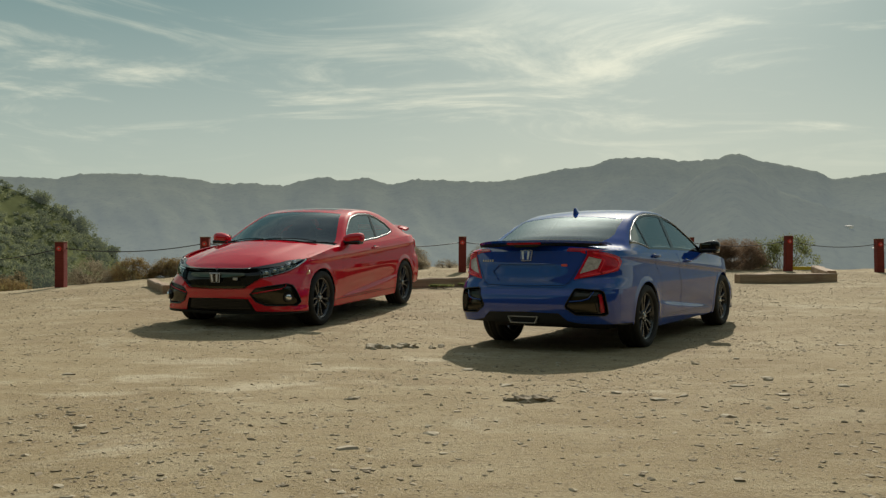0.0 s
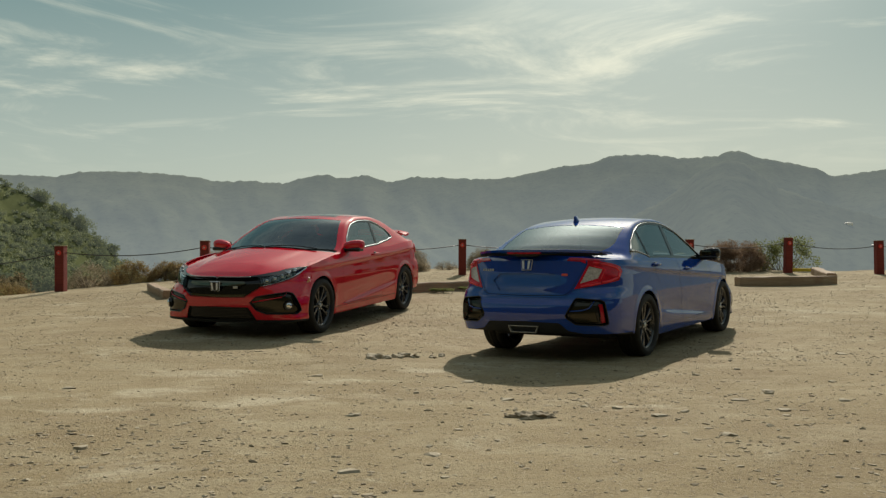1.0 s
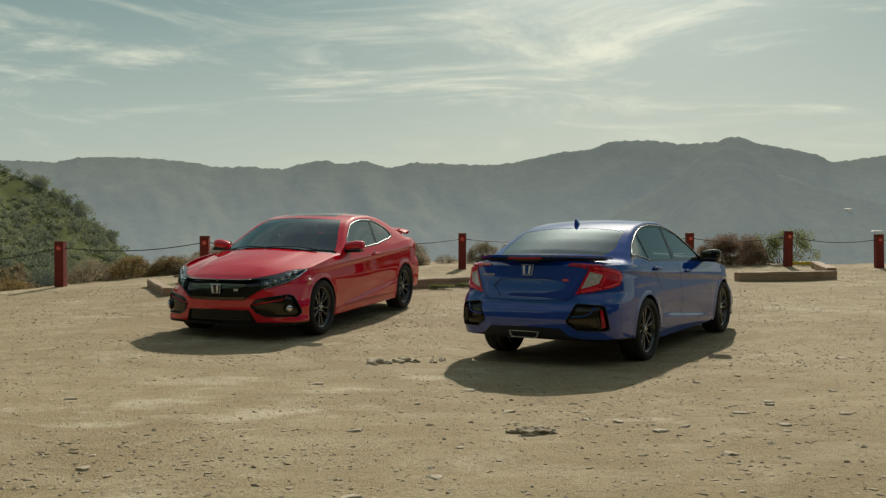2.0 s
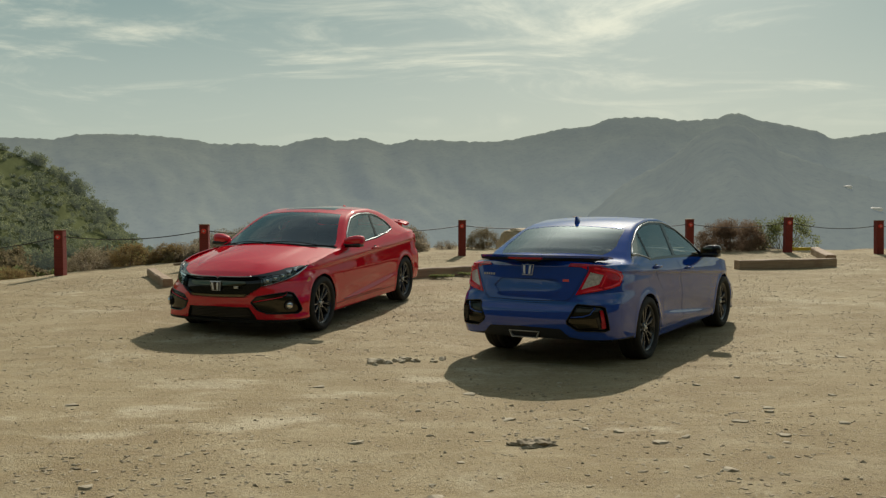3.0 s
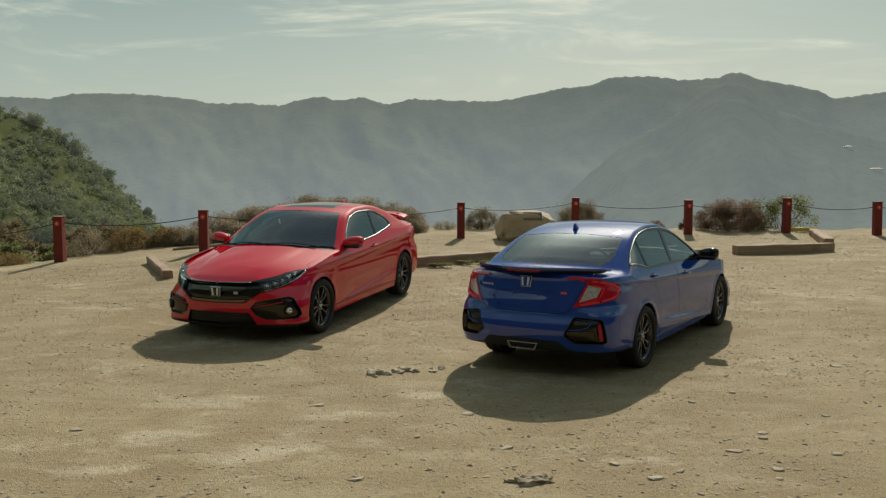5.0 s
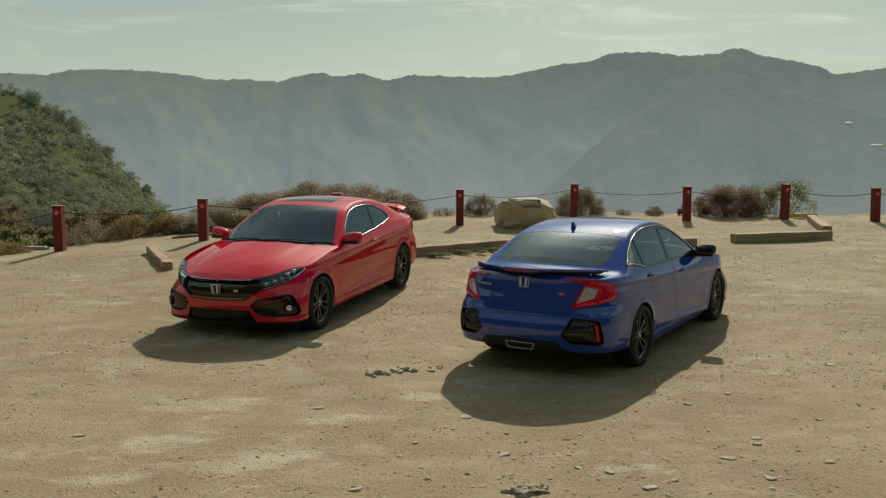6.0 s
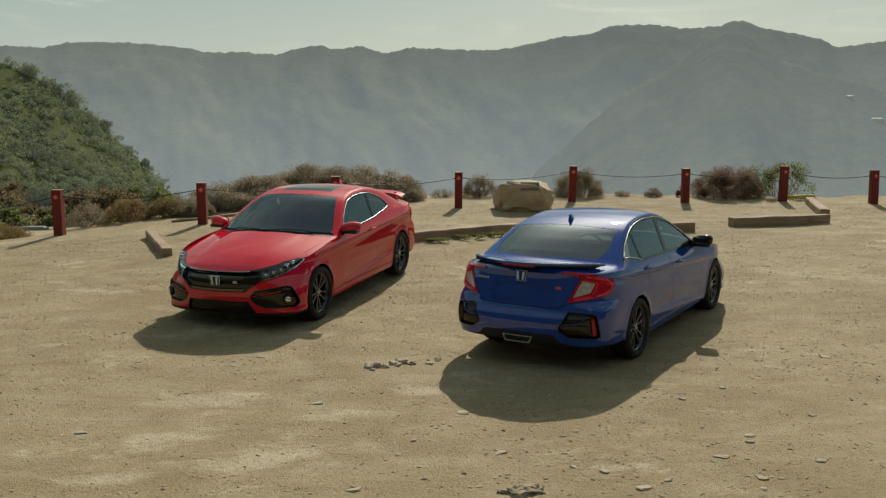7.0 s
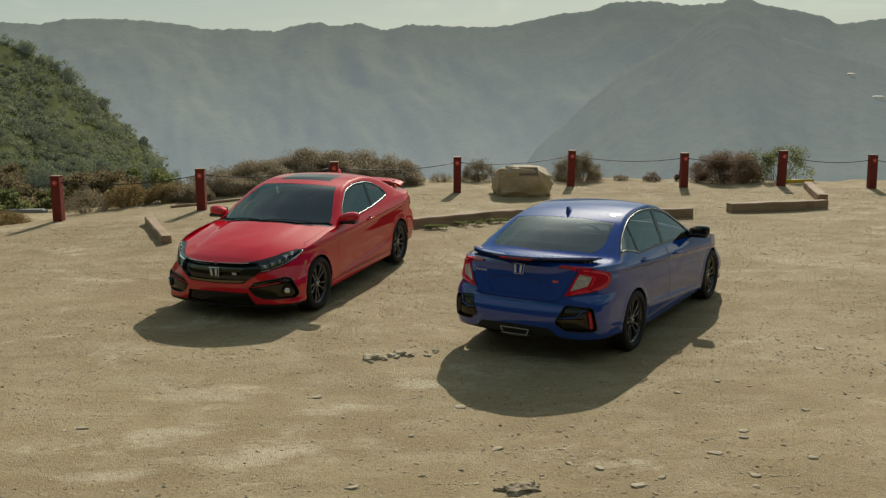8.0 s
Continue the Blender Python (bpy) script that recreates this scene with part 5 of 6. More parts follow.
    one("lower_grille", got("lower_grille"), TRIM, "black mesh lower grille", -0.03, -0.03)
    pair("bumper_vent", got("bumper_vent"), BLACK, "black bumper vent", -0.022, -0.024)
    pair("vent_panel", got("fog_panel"), GROUND_TINT, "", -0.010, 0.012)
    pair("vent_panel", got("fog_frame"), GROUND_TINT, "", -0.014, 0.01)
    pair("side_marker", got("side_marker"), AMBER, "amber side marker", 0.002)
    lamps = pair("headlamp", got("headlamp"), BOWL, "clear headlamp with a bright strip", -0.045, -0.045)
    pair("lens", got("headlamp"), LENS, "clear lens", 0.0, 0.0, lamps)
    pair("tail_lamp", got("tail_lamp"), REDLENS, "red C-shaped tail lamp", 0.004, 0.012)
    pair("reversing_lamp", got("reversing_lamp"), CLEARLAMP, "pale reversing lamp", 0.003)
    pair("lid_lamp", got("lid_lamp"), REDLENS, "red lamp on the boot lid", 0.004)
    pair("rear_vent", got("rear_vent"), BLACK, "black bumper vent", -0.028, -0.03)
    pair("vent_panel", got("rear_vent_panel"), GROUND_TINT, "", -0.016, 0.012)
    pair("rear_reflector", got("rear_reflector"), REDLENS, "upright red reflector", -0.008, 0.015)
    pair("side_skirt", got("side_skirt"), paint_m, "painted side skirt", 0.004)
    pair("front_door", got("front_door"), paint_m)
    if not coupe:
        pair("rear_door", got("rear_door"), paint_m)
        pair("quarter_window", got("quarter_window"), GLASS, "tinted quarter glass", -0.004, 0.0)
    if coupe:
        one("roof_panel", got("roof_panel"), BLACK, "dark glass roof panel")
    pair("front_window", got("front_window"), GLASS, "tinted side glass", -0.004, 0.0)
    pair("rear_window", got("rear_window"), GLASS, "tinted side glass", -0.004, 0.0)
    pair("window_trim", got("window_trim"), BLACK, "black window surround", 0.001, 0.01)
    one("windscreen", got("windscreen"), SHIELD, "curved windscreen", -0.002, 0.0)
    one("backlight", got("backlight"), SHIELD if coupe else BACKGLASS, "curved rear window", -0.002, 0.0)
    one("cowl", got("cowl"), TRIM, "", -0.01)
    lining = [(sk, fs) for sk, d in ((upper, high),) for n_, fs in d.items() if n_ in ("body", "window_trim", "roof_panel")]
    one("cabin_lining", lining, SEATCLOTH, "dark cabin lining", -0.022, 0.0)
    pair("door_card", [(lower, low["front_door"] + low.get("rear_door", []))], SEATCLOTH, "dark door lining", -0.03, 0.0)
    one("seam_backing", got("seam"), TRIM, "", -0.010, 0.0)

    # rails of bright trim along the window line
    if coupe:
        path = [(1.985, 0.115), (1.89, 0.045), (1.4, 0.048), (0.94, 0.062), (0.5, 0.103), (0.305, 0.150), (0.285, 0.20), (0.36, 0.308), (0.56, 0.388), (0.79, 0.426), (1.2, 0.447), (1.44, 0.457), (1.77, 0.41), (2.0, 0.175)]
    else:
        # quarter-glass corner is chrome; the upper run stands in for a roof highlight
        path = [(0.2, 0.05), (0.0, 0.16), (-0.16, 0.30), (-0.20, 0.37), (-0.04, 0.45), (0.4, 0.463), (1.0, 0.455), (1.5, 0.453), (1.77, 0.41), (2.0, 0.175)]
    for sg in (1, -1):
        pts = []
        for (xa, wa), (xb, wb) in zip(path, path[1:] + (path[:1] if coupe else [])):
            for k in range(8):
                t = k / 8
                s_, w_ = SX(xa + (xb - xa) * t), wa + (wb - wa) * t
                p = Vector(form.top(s_, w_)) + n_top(s_, w_) * 0.004
                pts.append((p.x, p.y * sg, p.z))
        bm = bmesh.new()
        tube(bm, pts, [0.005 if coupe else 0.0045 + 0.006 * math.exp(-((q[0] + 0.17) / 0.06) ** 2) for q in pts], 6)
        part("window_strip", bm, SATIN, base, "bright window strip", True)

    # lamps' inner parts
    for i, sg in enumerate((1, -1)):
        track = [(1.115, 0.778), (1.035, 0.735), (0.95, 0.698), (0.843, 0.664), (0.72, 0.632), (0.60, 0.608), (0.545, 0.600)]
        pts, fat = [], []
        for (s0, z0), (s1, z1) in zip(track, track[1:]):
            for k in range(6):
                s_, z_ = s0 + (s1 - s0) * k / 6, z0 + (z1 - z0) * k / 6
                p = Vector(form.side(s_, z_)) - n_side(s_, z_) * 0.012
                pts.append((p.x, p.y * sg, p.z))
                fat.append(0.006 + 0.009 * min(1, max(0, (s_ - 0.86) / 0.12)))
        bm = bmesh.new()
        tube(bm, pts, fat, 6)
        part("lamp_strip", bm, LAMPGLOW, lamps[i], "bright light strip", True)
        for s_, z_, w_ in ((0.60, 0.662, 0.095), (0.70, 0.682, 0.090), (0.79, 0.703, 0.085), (0.88, 0.724, 0.080), (0.96, 0.742, 0.060)):
            p, n = Vector(form.side(s_, z_)) - n_side(s_, z_) * 0.030, n_side(s_, z_)
            m = Vector((n.x, n.y * sg, n.z)).to_track_quat("Z", "Y").to_matrix().to_4x4()
            m.translation = Vector((p.x, p.y * sg, p.z))
            bm = bmesh.new()
            box(bm, (w_, 0.076, 0.024), (0, 0, 0), 0.010, m)
            unit = part("bulb_unit", bm, LAMPDARK, lamps[i], "grey reflector box", True)
            bm = bmesh.new()
            bmesh.ops.create_uvsphere(bm, u_segments=14, v_segments=8, radius=1.0, matrix=m @ Matrix.Translation((0, 0, 0.010)) @ Matrix.Diagonal((w_ * 0.36, 0.026, 0.014, 1)))
            part("bulb_lens", bm, LAMPGLOW, unit, "", True)
        s_, z_ = 0.802, 0.374
        p, n = Vector(form.side(s_, z_)), n_side(s_, z_)
        m = Vector((n.x, n.y * sg, n.z)).to_track_quat("Z", "Y").to_matrix().to_4x4()
        m.translation = Vector((p.x, p.y * sg, p.z))
        bm = bmesh.new()
        bmesh.ops.create_cone(bm, cap_ends=True, segments=28, radius1=0.058, radius2=0.050, depth=0.03, matrix=m)
        fog = part("fog_lamp", bm, BLACK, base, "round fog lamp")
        bm = bmesh.new()
        bmesh.ops.create_uvsphere(bm, u_segments=20, v_segments=10, radius=0.036, matrix=m @ Matrix.Translation((0, 0, 0.012)) @ Matrix.Diagonal((1, 1, 0.5, 1)))
        part("lens", bm, LAMPGLOW, fog, "bright fog lamp lens", True)
        # frames of the vents, as thin bright outlines
        for src, m_, r_ in ((front_vent, BLACK, 0.007), (rear_vent, BLACK, 0.006)):
            pts = []
            for a, b in zip(src, src[1:] + src[:1]):
                for k in range(6):
                    t = k / 6
                    p = form.side(a[0] + (b[0] - a[0]) * t, a[1] + (b[1] - a[1]) * t)
                    pts.append((p[0], p[1] * sg, p[2]))
            bm = bmesh.new()
            tube(bm, pts + pts[:1], r_, 6)
            part("vent_rim", bm, m_, base, "", True)
        # painted blades across the vents
        for track in ([(L - 0.485, 0.518), (L - 0.60, 0.526), (L - 0.665, 0.545), (L - 0.715, 0.612)], [(0.43, 0.420), (0.58, 0.446), (0.735, 0.473), (0.775, 0.492), (0.80, 0.524)]):
            bm = bmesh.new()
            pts = []
            for s_, z_ in track:
                p, n = Vector(form.side(s_, z_)), n_side(s_, z_)
                p = p - n * 0.006
                pts.append((p.x, p.y * sg, p.z))
            tube(bm, pts, 0.008, 6)
            part("vent_blade", bm, paint_m, base, "", True)

    # mesh of the lower grille: slats
    for k in range(7):
        z_ = 0.245 + k * 0.018
        bm = bmesh.new()
        h = 0.41 - k * 0.010
        pts = []
        for i in range(21):
            s_ = abs(-h + 2 * h * i / 20)
            p = Vector(form.side(s_, z_)) - n_side(s_, z_) * 0.018
            pts.append((p.x, p.y * (1 if i >= 10 else -1), p.z))
        tube(bm, pts, 0.004, 4)
        part("grille_slat", bm, BLACK, base)

    # thin bright lip over the grille
    bm = bmesh.new()
    pts = []
    for i in range(31):
        t = -1 + i / 15
        s_ = 0.44 * abs(t)
        w_ = 0.405 + 0.045 * abs(t)
        p = Vector(form.top(s_, w_)) + n_top(s_, w_) * 0.004
        pts.append((p.x, p.y * (1 if t >= 0 else -1), p.z))
    tube(bm, pts, 0.005, 6)
    part("grille_strip", bm, SATIN, base, "thin bright strip over the grille", True)
    for sg in (1, -1):
        for track, rad in (([(0.60, 0.748), (0.78, 0.775), (0.93, 0.800), (1.02, 0.825), (1.055, 0.885), (1.00, 0.925), (0.86, 0.957), (0.72, 0.975)], 0.012),
                           ([(0.63, 0.765), (0.80, 0.800), (0.87, 0.905), (0.72, 0.950)], 0.006)):
            pts = []
            for (r0, z0), (r1, z1) in zip(track, track[1:]):
                for k in range(6):
                    s_, z_ = L - (r0 + (r1 - r0) * k / 6), z0 + (z1 - z0) * k / 6
                    p = Vector(form.side(s_, z_)) + n_side(s_, z_) * 0.002
                    pts.append((p.x, p.y * sg, p.z))
            bm = bmesh.new()
            tube(bm, pts, rad, 6)
            part("light_guide", bm, REDBRIGHT, base, "bright red light guide", True)

    # badges: plain shapes
    p = form.side(0, 0.597)
    emblem(base, Matrix.Translation((p[0] + 0.010, 0, p[2])) @ Matrix.Rotation(radians(90), 4, "Z") @ Matrix.Rotation(radians(6), 4, "X"), BLACK)
    p = form.side(L, 0.955)
    emblem(base, Matrix.Translation((p[0] - 0.002, 0, p[2])) @ Matrix.Rotation(radians(-90), 4, "Z") @ Matrix.Rotation(radians(-8), 4, "X"), paint_m)
    bm = bmesh.new()
    p = form.side(0.25, 0.585)
    box(bm, (0.012, 0.055, 0.028), (p[0] + 0.012, p[1], p[2]), 0.003)
    part("trim_badge", bm, SATIN, base, "small silver and red badge")
    for r_, z_, w_, m_ in ((0.47, 0.905, 0.15, SATIN), (-0.42, 0.86, 0.085, REFLECT)):
        p = Vector(form.side(L - abs(r_), z_))
        n = n_side(L - abs(r_), z_)
        sg = 1 if r_ > 0 else -1
        m = Matrix.Translation((p.x + n.x * 0.002, (p.y + n.y * 0.002) * sg, p.z)) @ Matrix.Rotation(math.atan2(n.y * sg, n.x), 4, "Z")
        for k in range(5 if w_ > 0.1 else 1):
            bm = bmesh.new()
            box(bm, (0.006, w_ / 5 * 0.62 if w_ > 0.1 else w_ * 0.7, 0.022), (0, (k - 2) * w_ / 5 if w_ > 0.1 else 0, 0), 0.002, m)
            part("badge_bar", bm, m_, base, "small bright bar badge")
    bm = bmesh.new()
    p = form.side(L, 0.785)
    box(bm, (0.008, 0.31, 0.150), (0, 0, 0), 0.003, pose(p[0] + 0.018, 0, p[2], 0, 11, 0))
    part("number_plate", bm, paint_m, base, "blank plate")

    # mirrors, handles
    for i, sg in enumerate((1, -1)):
        bm = bmesh.new()
        r = bmesh.ops.create_icosphere(bm, subdivisions=4, radius=1)
        for v in bm.verts:
            q = v.co
            q = Vector((math.copysign(abs(q.x) ** 0.75, q.x), math.copysign(abs(q.y) ** 0.6, q.y), math.copysign(abs(q.z) ** 0.7, q.z)))
            taper = 1 - 0.28 * max(q.y * -sg, 0)
            fwd = 0.09 if q.x > 0 else 0.045
            v.co = Vector((1.93 + q.x * fwd - 0.02 * q.y * sg, 0.945 * sg + q.y * 0.128, 1.0 + q.z * 0.066 * taper + 0.008 * q.y * sg))
        mir = part("door_mirror", bm, paint_m if coupe else BLACK, base, "red door mirror" if coupe else "black door mirror", True)
        bm = bmesh.new()
        box(bm, (0.07, 0.14, 0.035), (1.93, 0.87 * sg, 0.945), 0.012)
        part("mirror_foot", bm, BLACK, mir, "black mirror foot", True)
        bm = bmesh.new()
        box(bm, (0.006, 0.16, 0.085), (1.884, 0.928 * sg, 1.0), 0.02)
        part("mirror_glass", bm, DARKCHROME, mir, "mirror glass")
        bm = bmesh.new()
        box(bm, (0.15, 0.22, 0.050), (1.945, 0.938 * sg, 0.948), 0.018)
        part("mirror_base", bm, BLACK, mir, "", True)
        for hx, hz in (((1.13, 0.86),) if coupe else ((1.25, 0.845), (0.27, 0.922))):
            s_ = SX(hx)
            p = Vector(form.side(s_, hz))
            bm = bmesh.new()
            tube(bm, [(p.x + 0.11, (p.y + 0.002) * sg, p.z - 0.004), (p.x + 0.07, (p.y + 0.026) * sg, p.z), (p.x - 0.05, (p.y + 0.028) * sg, p.z + 0.004), (p.x - 0.10, (p.y + 0.004) * sg, p.z + 0.004)], [0.010, 0.014, 0.014, 0.010], 8)
            part("door_handle", bm, paint_m, base, "painted door handle", True)
            bm = bmesh.new()
            bmesh.ops.create_uvsphere(bm, u_segments=20, v_segments=10, radius=1, matrix=Matrix.Translation((p.x + 0.0, (p.y - 0.006) * sg, p.z - 0.004)) @ Matrix.Diagonal((0.06, 0.010, 0.034, 1)))
            part("handle_cup", bm, BLACK, base, "", True)

    # fin aerial
    fx = 0.28 if not coupe else 0.22
    z0 = form.centre(fx)
    bm = bmesh.new()
    secs = []
    for t in steps(0, 1, 6):
        secs.append([(fx + 0.075 - 0.10 * t - 0.0 * t, 0.022 * (1 - t) + 0.003, z0 - 0.012 + 0.07 * t), (fx - 0.085 - 0.01 * t, 0.020 * (1 - t) + 0.003, z0 - 0.018 + 0.07 * t)])
    rows = [[bm.verts.new((a[0], 0, a[2])), bm.verts.new(((a[0] + b[0]) / 2, a[1], (a[2] + b[2]) / 2)), bm.verts.new((b[0], b[1] * 0.7, b[2])), bm.verts.new((b[0], -b[1] * 0.7, b[2])), bm.verts.new(((a[0] + b[0]) / 2, -a[1], (a[2] + b[2]) / 2))] for a, b in secs]
    for r0, r1 in zip(rows, rows[1:]):
        for k in range(5):
            bm.faces.new((r0[k], r0[(k + 1) % 5], r1[(k + 1) % 5], r1[k]))
    bm.faces.new(rows[-1])
    bmesh.ops.recalc_face_normals(bm, faces=bm.faces)
    part("roof_aerial", bm, paint_m, base, "shark fin aerial", True)

    # spoiler
    bm = bmesh.new()
    ribs = []
    for i in range(25):
        t = -1 + 2 * i / 24
        if coupe:
            y, x0, z0 = 0.66 * t, -0.80 + 0.10 * t * t, 1.135 - 0.05 * abs(t) ** 6
            ch, th = 0.20 - 0.03 * t * t, 0.028
        else:
            y, x0, z0 = 0.715 * t, -0.93 + 0.36 * abs(t) ** 2.2, 1.088 - 0.03 * abs(t) ** 3
            ch, th = 0.25 - 0.13 * abs(t) ** 3, 0.030 * (1 - 0.5 * t ** 4)
        ribs.append([bm.verts.new((x0 - ch * 0.4, y, z0 + 0.016)), bm.verts.new((x0, y, z0 + 0.012)), bm.verts.new((x0 + ch * 0.6, y, z0 - 0.008 if not coupe else z0 - 0.004)),
                     bm.verts.new((x0 + ch * 0.55, y, z0 - th)), bm.verts.new((x0, y, z0 - th * 0.9)), bm.verts.new((x0 - ch * 0.38, y, z0 - 0.006))])
    for r0, r1 in zip(ribs, ribs[1:]):
        for k in range(6):
            bm.faces.new((r0[k], r0[(k + 1) % 6], r1[(k + 1) % 6], r1[k]))
    bm.faces.new(ribs[0])
    bm.faces.new(ribs[-1][::-1])
    bmesh.ops.recalc_face_normals(bm, faces=bm.faces)
    bm.verts.ensure_lookup_table()
    sp = part("spoiler", bm, paint_m, base, "painted boot spoiler")
    bm = bmesh.new()
    if coupe:
        for sg in (1, -1):
            bm = bmesh.new()
            box(bm, (0.12, 0.035, 0.16), (-0.74, 0.52 * sg, 1.06), 0.012)
            part("spoiler_foot", bm, paint_m, sp)
    else:
        box(bm, (0.03, 0.36, 0.022), (-0.985, 0, 1.072), 0.006)
        part("brake_lamp", bm, REDLENS, sp, "red high brake lamp")
        bm = bmesh.new()
        ribs = []
        for i in range(25):
            t = -1 + 2 * i / 24
            x0, y, z0 = -0.875 + 0.27 * abs(t) ** 2.2, 0.68 * t, 1.042
            ribs.append([bm.verts.new((x0 + dx, y, z0 + dz)) for dx, dz in ((-0.065, 0.025), (-0.058, -0.006), (0.065, -0.006), (0.065, 0.025))])
        for r0, r1 in zip(ribs, ribs[1:]):
            for k in range(4):
                bm.faces.new((r0[k], r0[(k + 1) % 4], r1[(k + 1) % 4], r1[k]))
        bm.faces.new(ribs[0])
        bm.faces.new(ribs[-1][::-1])
        bmesh.ops.recalc_face_normals(bm, faces=bm.faces)
        part("spoiler_underside", bm, TRIM, sp, "black spoiler underside")

    # exhaust
    bm = bmesh.new()
    o = [(-0.165, 0.033), (0.165, 0.033), (0.135, -0.033), (-0.135, -0.033)]
    i_ = [(-0.156, 0.027), (0.156, 0.027), (0.128, -0.027), (-0.128, -0.027)]
    for a, b in ((o, i_),):
        va = [bm.verts.new((0, x, z)) for x, z in a]
        vb = [bm.verts.new((0, x, z)) for x, z in b]
        vc = [bm.verts.new((0.18, x, z)) for x, z in a]
        vd = [bm.verts.new((0.17, x * 0.9, z * 0.9)) for x, z in b]
        for k in range(4):
            j = (k + 1) % 4
            bm.faces.new((va[k], va[j], vb[j], vb[k]))
            bm.faces.new((va[k], vc[k], vc[j], va[j]))
            bm.faces.new((vb[k], vb[j], vd[j], vd[k]))
    bmesh.ops.recalc_face_normals(bm, faces=bm.faces)
    ex = part("exhaust_tip", bm, SATIN, base, "polished exhaust tip")
    ex.matrix_local = pose(-1.035, 0.0, 0.335)
    bm = bmesh.new()
    box(bm, (0.01, 0.26, 0.05), (0.12, 0, 0), 0)
    part("exhaust_bore", bm, TRIM, ex)

    # wipers
    for y0, y1, x0, x1 in ((0.60, -0.02, 2.28, 2.44), (-0.05, -0.62, 2.43, 2.30)):
        bm = bmesh.new()
        pts = []
        for t in steps(0, 1, 8):
            y, x = y0 + (y1 - y0) * t, x0 + (x1 - x0) * t
            pts.append((x, y, form.centre(x + form.bow(x) * y * y) - form.spec["crown"] * y * y + 0.016))
        tube(bm, pts, 0.006, 5)
        part("wiper", bm, TRIM, base, "black wiper")

    # floor, arch liners, cabin
    bm = bmesh.new()
    box(bm, (3.7, 1.30, 0.12), (1.42, 0, 0.27), 0.02)
    box(bm, (1.65, 1.62, 0.10), (1.35, 0, 0.26), 0.02)
    part("underbody", bm, TRIM, base, "black underbody")
    for hx in (0.0, 2.70):
        for sg in (1, -1):
            bm = bmesh.new()
            n = 20
            ra = [[(hx + r * math.cos(math.pi * k / n), y * sg, 0.318 + r * math.sin(math.pi * k / n)) for k in range(n + 1)] for r, y in ((0.36, 0.79), (0.36, 0.55), (0.05, 0.55))]
            ra = [[bm.verts.new(p) for p in row] for row in ra]
            for r0, r1 in zip(ra, ra[1:]):
                for k in range(n):
                    bm.faces.new((r0[k], r0[k + 1], r1[k + 1], r1[k]))
            part("arch_liner", bm, TRIM, base)
    bm = bmesh.new()
    box(bm, (0.55, 1.42, 0.22), (2.05, 0, 0.83), 0.08)
    part("dashboard", bm, TRIM, base, "black dashboard", True)
    bm = bmesh.new()
    n = 28
    m = Matrix.Translation((1.62, 0.36, 0.88)) @ Euler((0, radians(65), 0)).to_matrix().to_4x4()
    tube(bm, [m @ Vector((0.18 * math.cos(k * math.tau / n), 0.18 * math.sin(k * math.tau / n), 0)) for k in range(n + 1)], 0.015, 8)
    box(bm, (0.10, 0.34, 0.03), (0, 0, 0), 0.01, m)
    part("steering_wheel", bm, TRIM, base, "black steering wheel", True)
    seat(base, 1.25, 0.37)
    seat(base, 1.25, -0.37)
    seat(base, 0.30, 0.0, 1.2)
    bm = bmesh.new()
    box(bm, (0.42, 1.22, 0.05), (-0.30, 0, 0.98), 0.02)
    part("parcel_shelf", bm, SEATCLOTH, base)
    bm = bmesh.new()
    box(bm, (0.04, 0.22, 0.06), (1.62, 0, 1.26), 0.02)
    part("rear_view_mirror", bm, TRIM, base, "", True)
    lower.bm.free()
    upper.bm.free()
    return base


wheel_form = make_wheel()


def put_wheels(base):
    for hx in (0.0, 2.70):
        for sg in (1, -1):
            m = Matrix.Translation((hx, 0.775 * sg, 0.318)) @ Matrix.Rotation(0 if sg > 0 else math.pi, 4, "Z") @ Matrix.Rotation(random.uniform(0, 6), 4, "Y")
            w = copy_thing(wheel_form, m)
            w.parent = base
            tagged(w, "wheel with dark split-spoke alloy rim")


SEDAN_AT = pose(1.342, 9.519, -0.02, -0.3, -1.3, 56.9)
COUPE_AT = pose(-1.391, 13.305, 0.225, -0.5, 2.45, -108.44)
sedan = make_car(SEDAN, False, BLUE, SEDAN_AT, "glossy blue four-door sedan parked on the dirt lot")
coupe = make_car(COUPE, True, RED, COUPE_AT, "glossy red two-door coupe parked on the dirt lot")
put_wheels(sedan)
put_wheels(coupe)
for o in (*wheel_form.children, wheel_form):
    bpy.data.objects.remove(o)


# ---- loose stones ----
def stone_mesh(name, rng, size, flat, sub=2):
    bm = bmesh.new()
    bmesh.ops.create_icosphere(bm, subdivisions=sub, radius=1)
    off = Vector(rng.uniform(-50, 50, 3))
    for v in bm.verts:
        p = v.co.copy()
        d = 1 + noise.noise(p * 1.4 + off) * 0.50 + noise.noise(p * 4 + off) * 0.30
        v.co = Vector((p.x * size[0] * d, p.y * size[1] * d, max(p.z, -0.4) * size[2] * d))
        if v.co.z > flat * size[2]:
            v.co.z = flat * size[2] + (v.co.z - flat * size[2]) * 0.25
    for _ in range(7):                                         # broken faces
        n = Vector(rng.normal(size=3) * (1, 1, 0.5)).normalized()
        reach = max(v.co.dot(n) for v in bm.verts) * rng.uniform(0.6, 0.85)
        for v in bm.verts:
            over = v.co.dot(n) - reach
            if over > 0:
                v.co -= n * over
    return bm


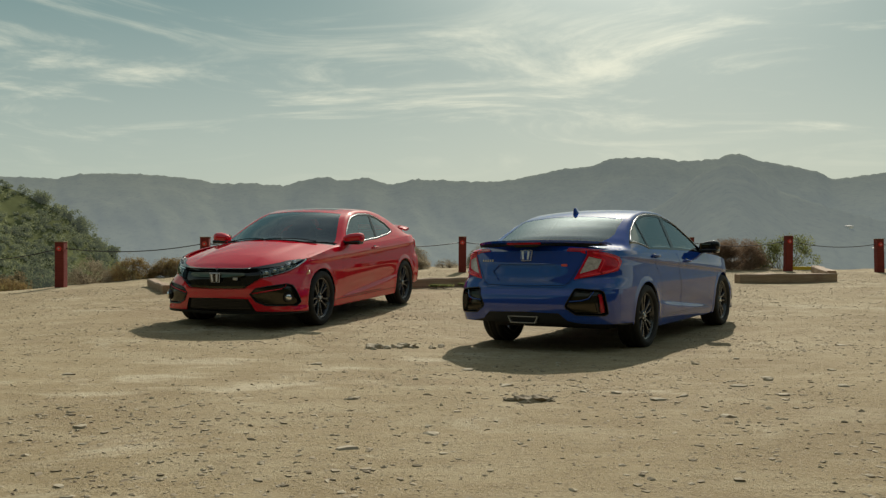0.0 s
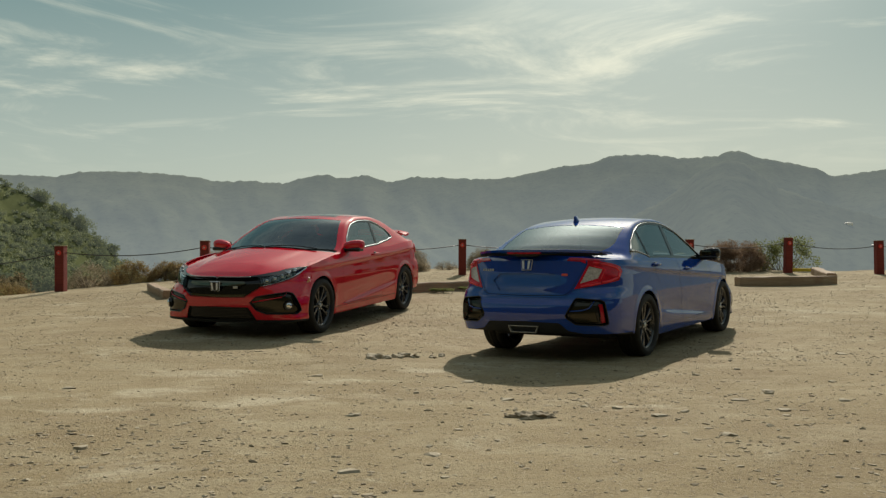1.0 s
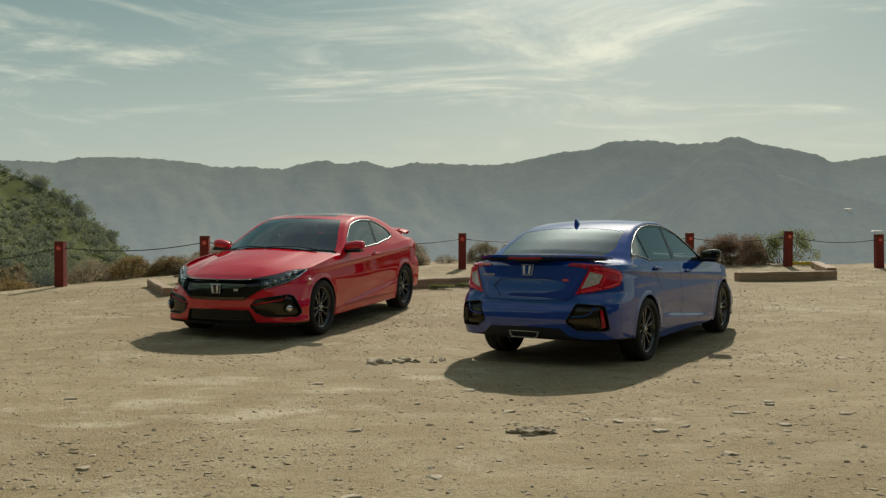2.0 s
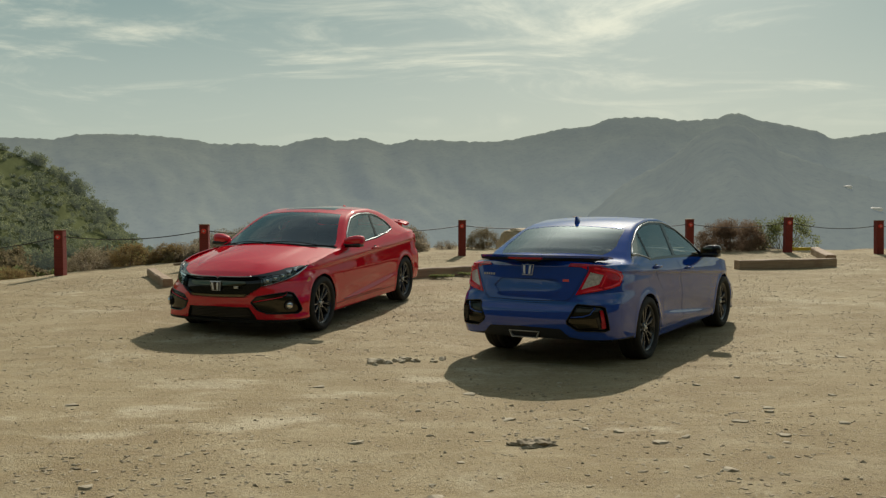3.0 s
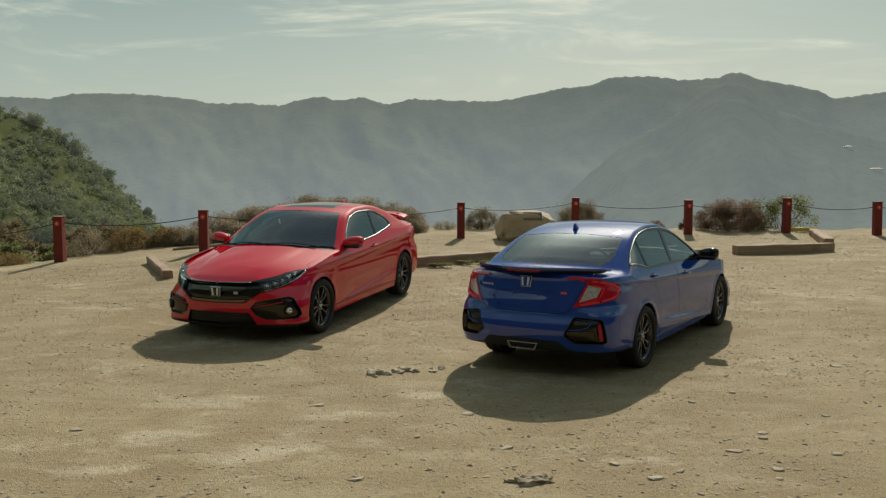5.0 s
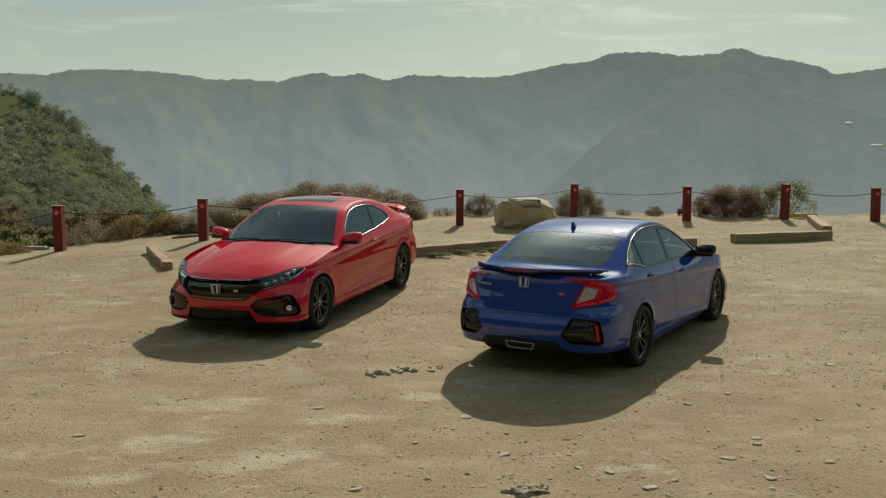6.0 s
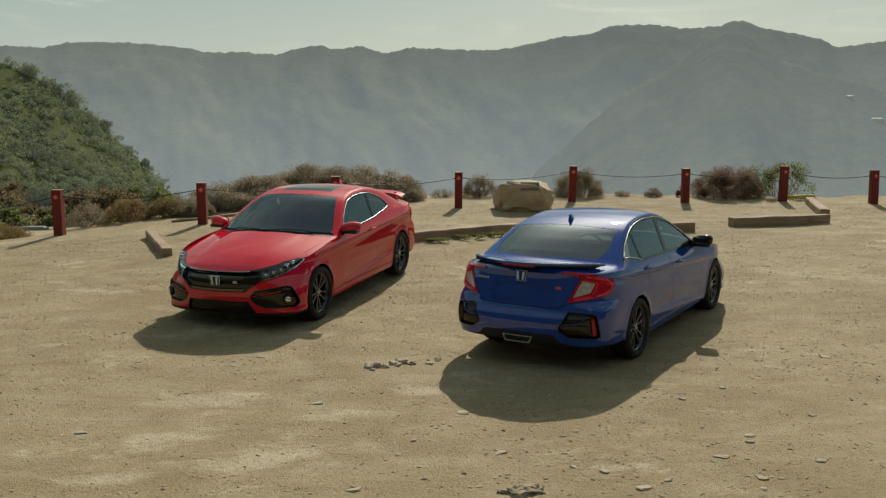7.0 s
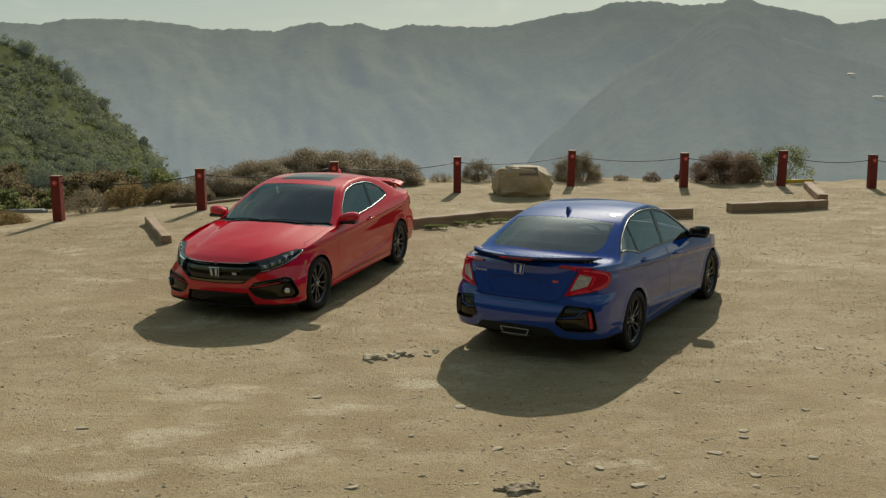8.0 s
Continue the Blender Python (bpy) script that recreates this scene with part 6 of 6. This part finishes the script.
def stones():
    rng = np.random.default_rng(11)
    one = "pale flat stone half sunk in the dirt"
    flat = [(-1.057, 7.45, 0.10, 0.07), (-0.56, 5.55, 0.10, 0.07), (0.20, 7.25, 0.13, 0.07), (1.36, 5.6, 0.11, 0.07), (1.55, 5.72, 0.06, 0.05),
            (0.45, 6.28, 0.10, 0.06), (2.19, 5.75, 0.09, 0.05), (2.4, 6.6, 0.10, 0.06), (2.05, 6.15, 0.12, 0.05), (4.0, 8.94, 0.13, 0.09),
            (2.15, 7.6, 0.08, 0.05), (1.0, 7.75, 0.06, 0.04), (-2.8, 6.66, 0.10, 0.06), (-3.3, 6.3, 0.08, 0.05), (2.7, 6.0, 0.07, 0.05),
            (0.95, 6.0, 0.06, 0.04), (1.15, 5.9, 0.07, 0.05), (2.35, 6.45, 0.07, 0.04), (3.1, 7.1, 0.06, 0.04), (-0.2, 6.5, 0.05, 0.04),
            (-0.05, 4.48, 0.10, 0.07), (1.58, 4.95, 0.09, 0.07), (-1.9, 4.65, 0.07, 0.06), (-0.45, 4.1, 0.12, 0.07), (1.9, 5.2, 0.06, 0.05), (2.6, 7.9, 0.06, 0.05)]
    for x, y, a, b in flat:
        bm = stone_mesh("stone", rng, (a * 0.62, b * 0.72, 0.028), 0.6)
        ob = thing("stone", bm, STONE, one, "stone", group="flat stones on the lot")
        ob.matrix_world = pose(x, y, ground_z(x, y) - 0.006, rng.uniform(-6, 6), rng.uniform(-6, 6), rng.uniform(-35, 35))
    bm = stone_mesh("rock", rng, (0.17, 0.10, 0.055), 0.9, 4)
    for v in bm.verts:                                         # crumbling, uneven top
        v.co += noise.noise_vector(v.co * 22) * 0.016 + noise.noise_vector(v.co * 55) * 0.007
    ob = thing("stone", bm, STONE, "broad grey-brown rock sunk in the dirt", "stone")
    ob.matrix_world = pose(0.56, 5.55, ground_z(0.56, 5.55) - 0.02, 0, 0, 8)
    for k in range(26):                                        # broken heap between the cars
        t = k / 25
        x, y = -0.66 + 0.50 * t + rng.normal() * 0.03, 8.55 + 0.30 * t + rng.normal() * 0.06
        if t > 0.8:
            x += 0.12
        s = rng.uniform(0.04, 0.065) if k % 3 == 0 and t < 0.7 else rng.uniform(0.018, 0.05)
        bm = stone_mesh("stone", rng, (s * 1.3, s, s * 0.85), 0.7)
        ob = thing("stone", bm, STONE, "broken pale stone in a small heap", "stone", group="stones of the broken heap")
        ob.matrix_world = pose(x, y, ground_z(x, y) + s * 0.02, rng.uniform(-20, 20), rng.uniform(-20, 20), rng.uniform(0, 360))


def scatter(name, count, lo, hi, label, category, material, seed, bias, power):
    """Countless small stones on the lot, in one mesh."""
    rng = np.random.default_rng(seed)
    bm = bmesh.new()
    bmesh.ops.create_icosphere(bm, subdivisions=1, radius=1)
    ico = np.array([v.co[:] for v in bm.verts])
    tri = np.array([[v.index for v in f.verts] for f in bm.faces])
    bm.free()
    vs, fs = [], []
    n = 0
    while n < count:
        x, y = rng.uniform(-9, 12), 2.6 + 19 * rng.random() ** 1.5
        if y > 16.3 + 0.55 * (x + 9) or y > 21.5:              # keep to the lot, short of the brink
            continue
        c = noise.noise(Vector((x * 0.5, y * 0.5, seed))) + noise.noise(Vector((x * 1.7, y * 1.7, seed))) * 0.6 + 0.16 * (x > 0.5) * bias
        if c < rng.uniform(-0.6, 0.5):
            continue
        s = lo * (hi / lo) ** (rng.random() ** power)
        k = ico * (1 + rng.normal(size=(len(ico), 1)) * 0.30) * (s * rng.uniform(0.8, 1.6), s * rng.uniform(0.7, 1.1), s * rng.uniform(0.22, 0.48))
        a = rng.uniform(0, math.tau)
        k = k @ np.array([[math.cos(a), math.sin(a), 0], [-math.sin(a), math.cos(a), 0], [0, 0, 1]])
        vs.append(k + (x, y, lot(x, y) + relief(x, y) + s * 0.08))
        fs.append(tri + n * len(ico))
        n += 1
    ob = new(name, raw_mesh(name, np.concatenate(vs), np.concatenate(fs), material, False))
    tagged(ob, label, category, kind="stuff")


stones()
scatter("gravel", 44000, 0.0045, 0.019, "loose pale gravel scattered over the dirt", "gravel", STONE, 21, 1.0, 1.9)
DARKSTONE = plain("dark clods", (0.17, 0.125, 0.075), 0.95, vary=0.4, scale=30)
scatter("dirt_clods", 9000, 0.003, 0.011, "dark crumbs of soil scattered over the dirt", "dirt", DARKSTONE, 22, 0.3, 1.3)
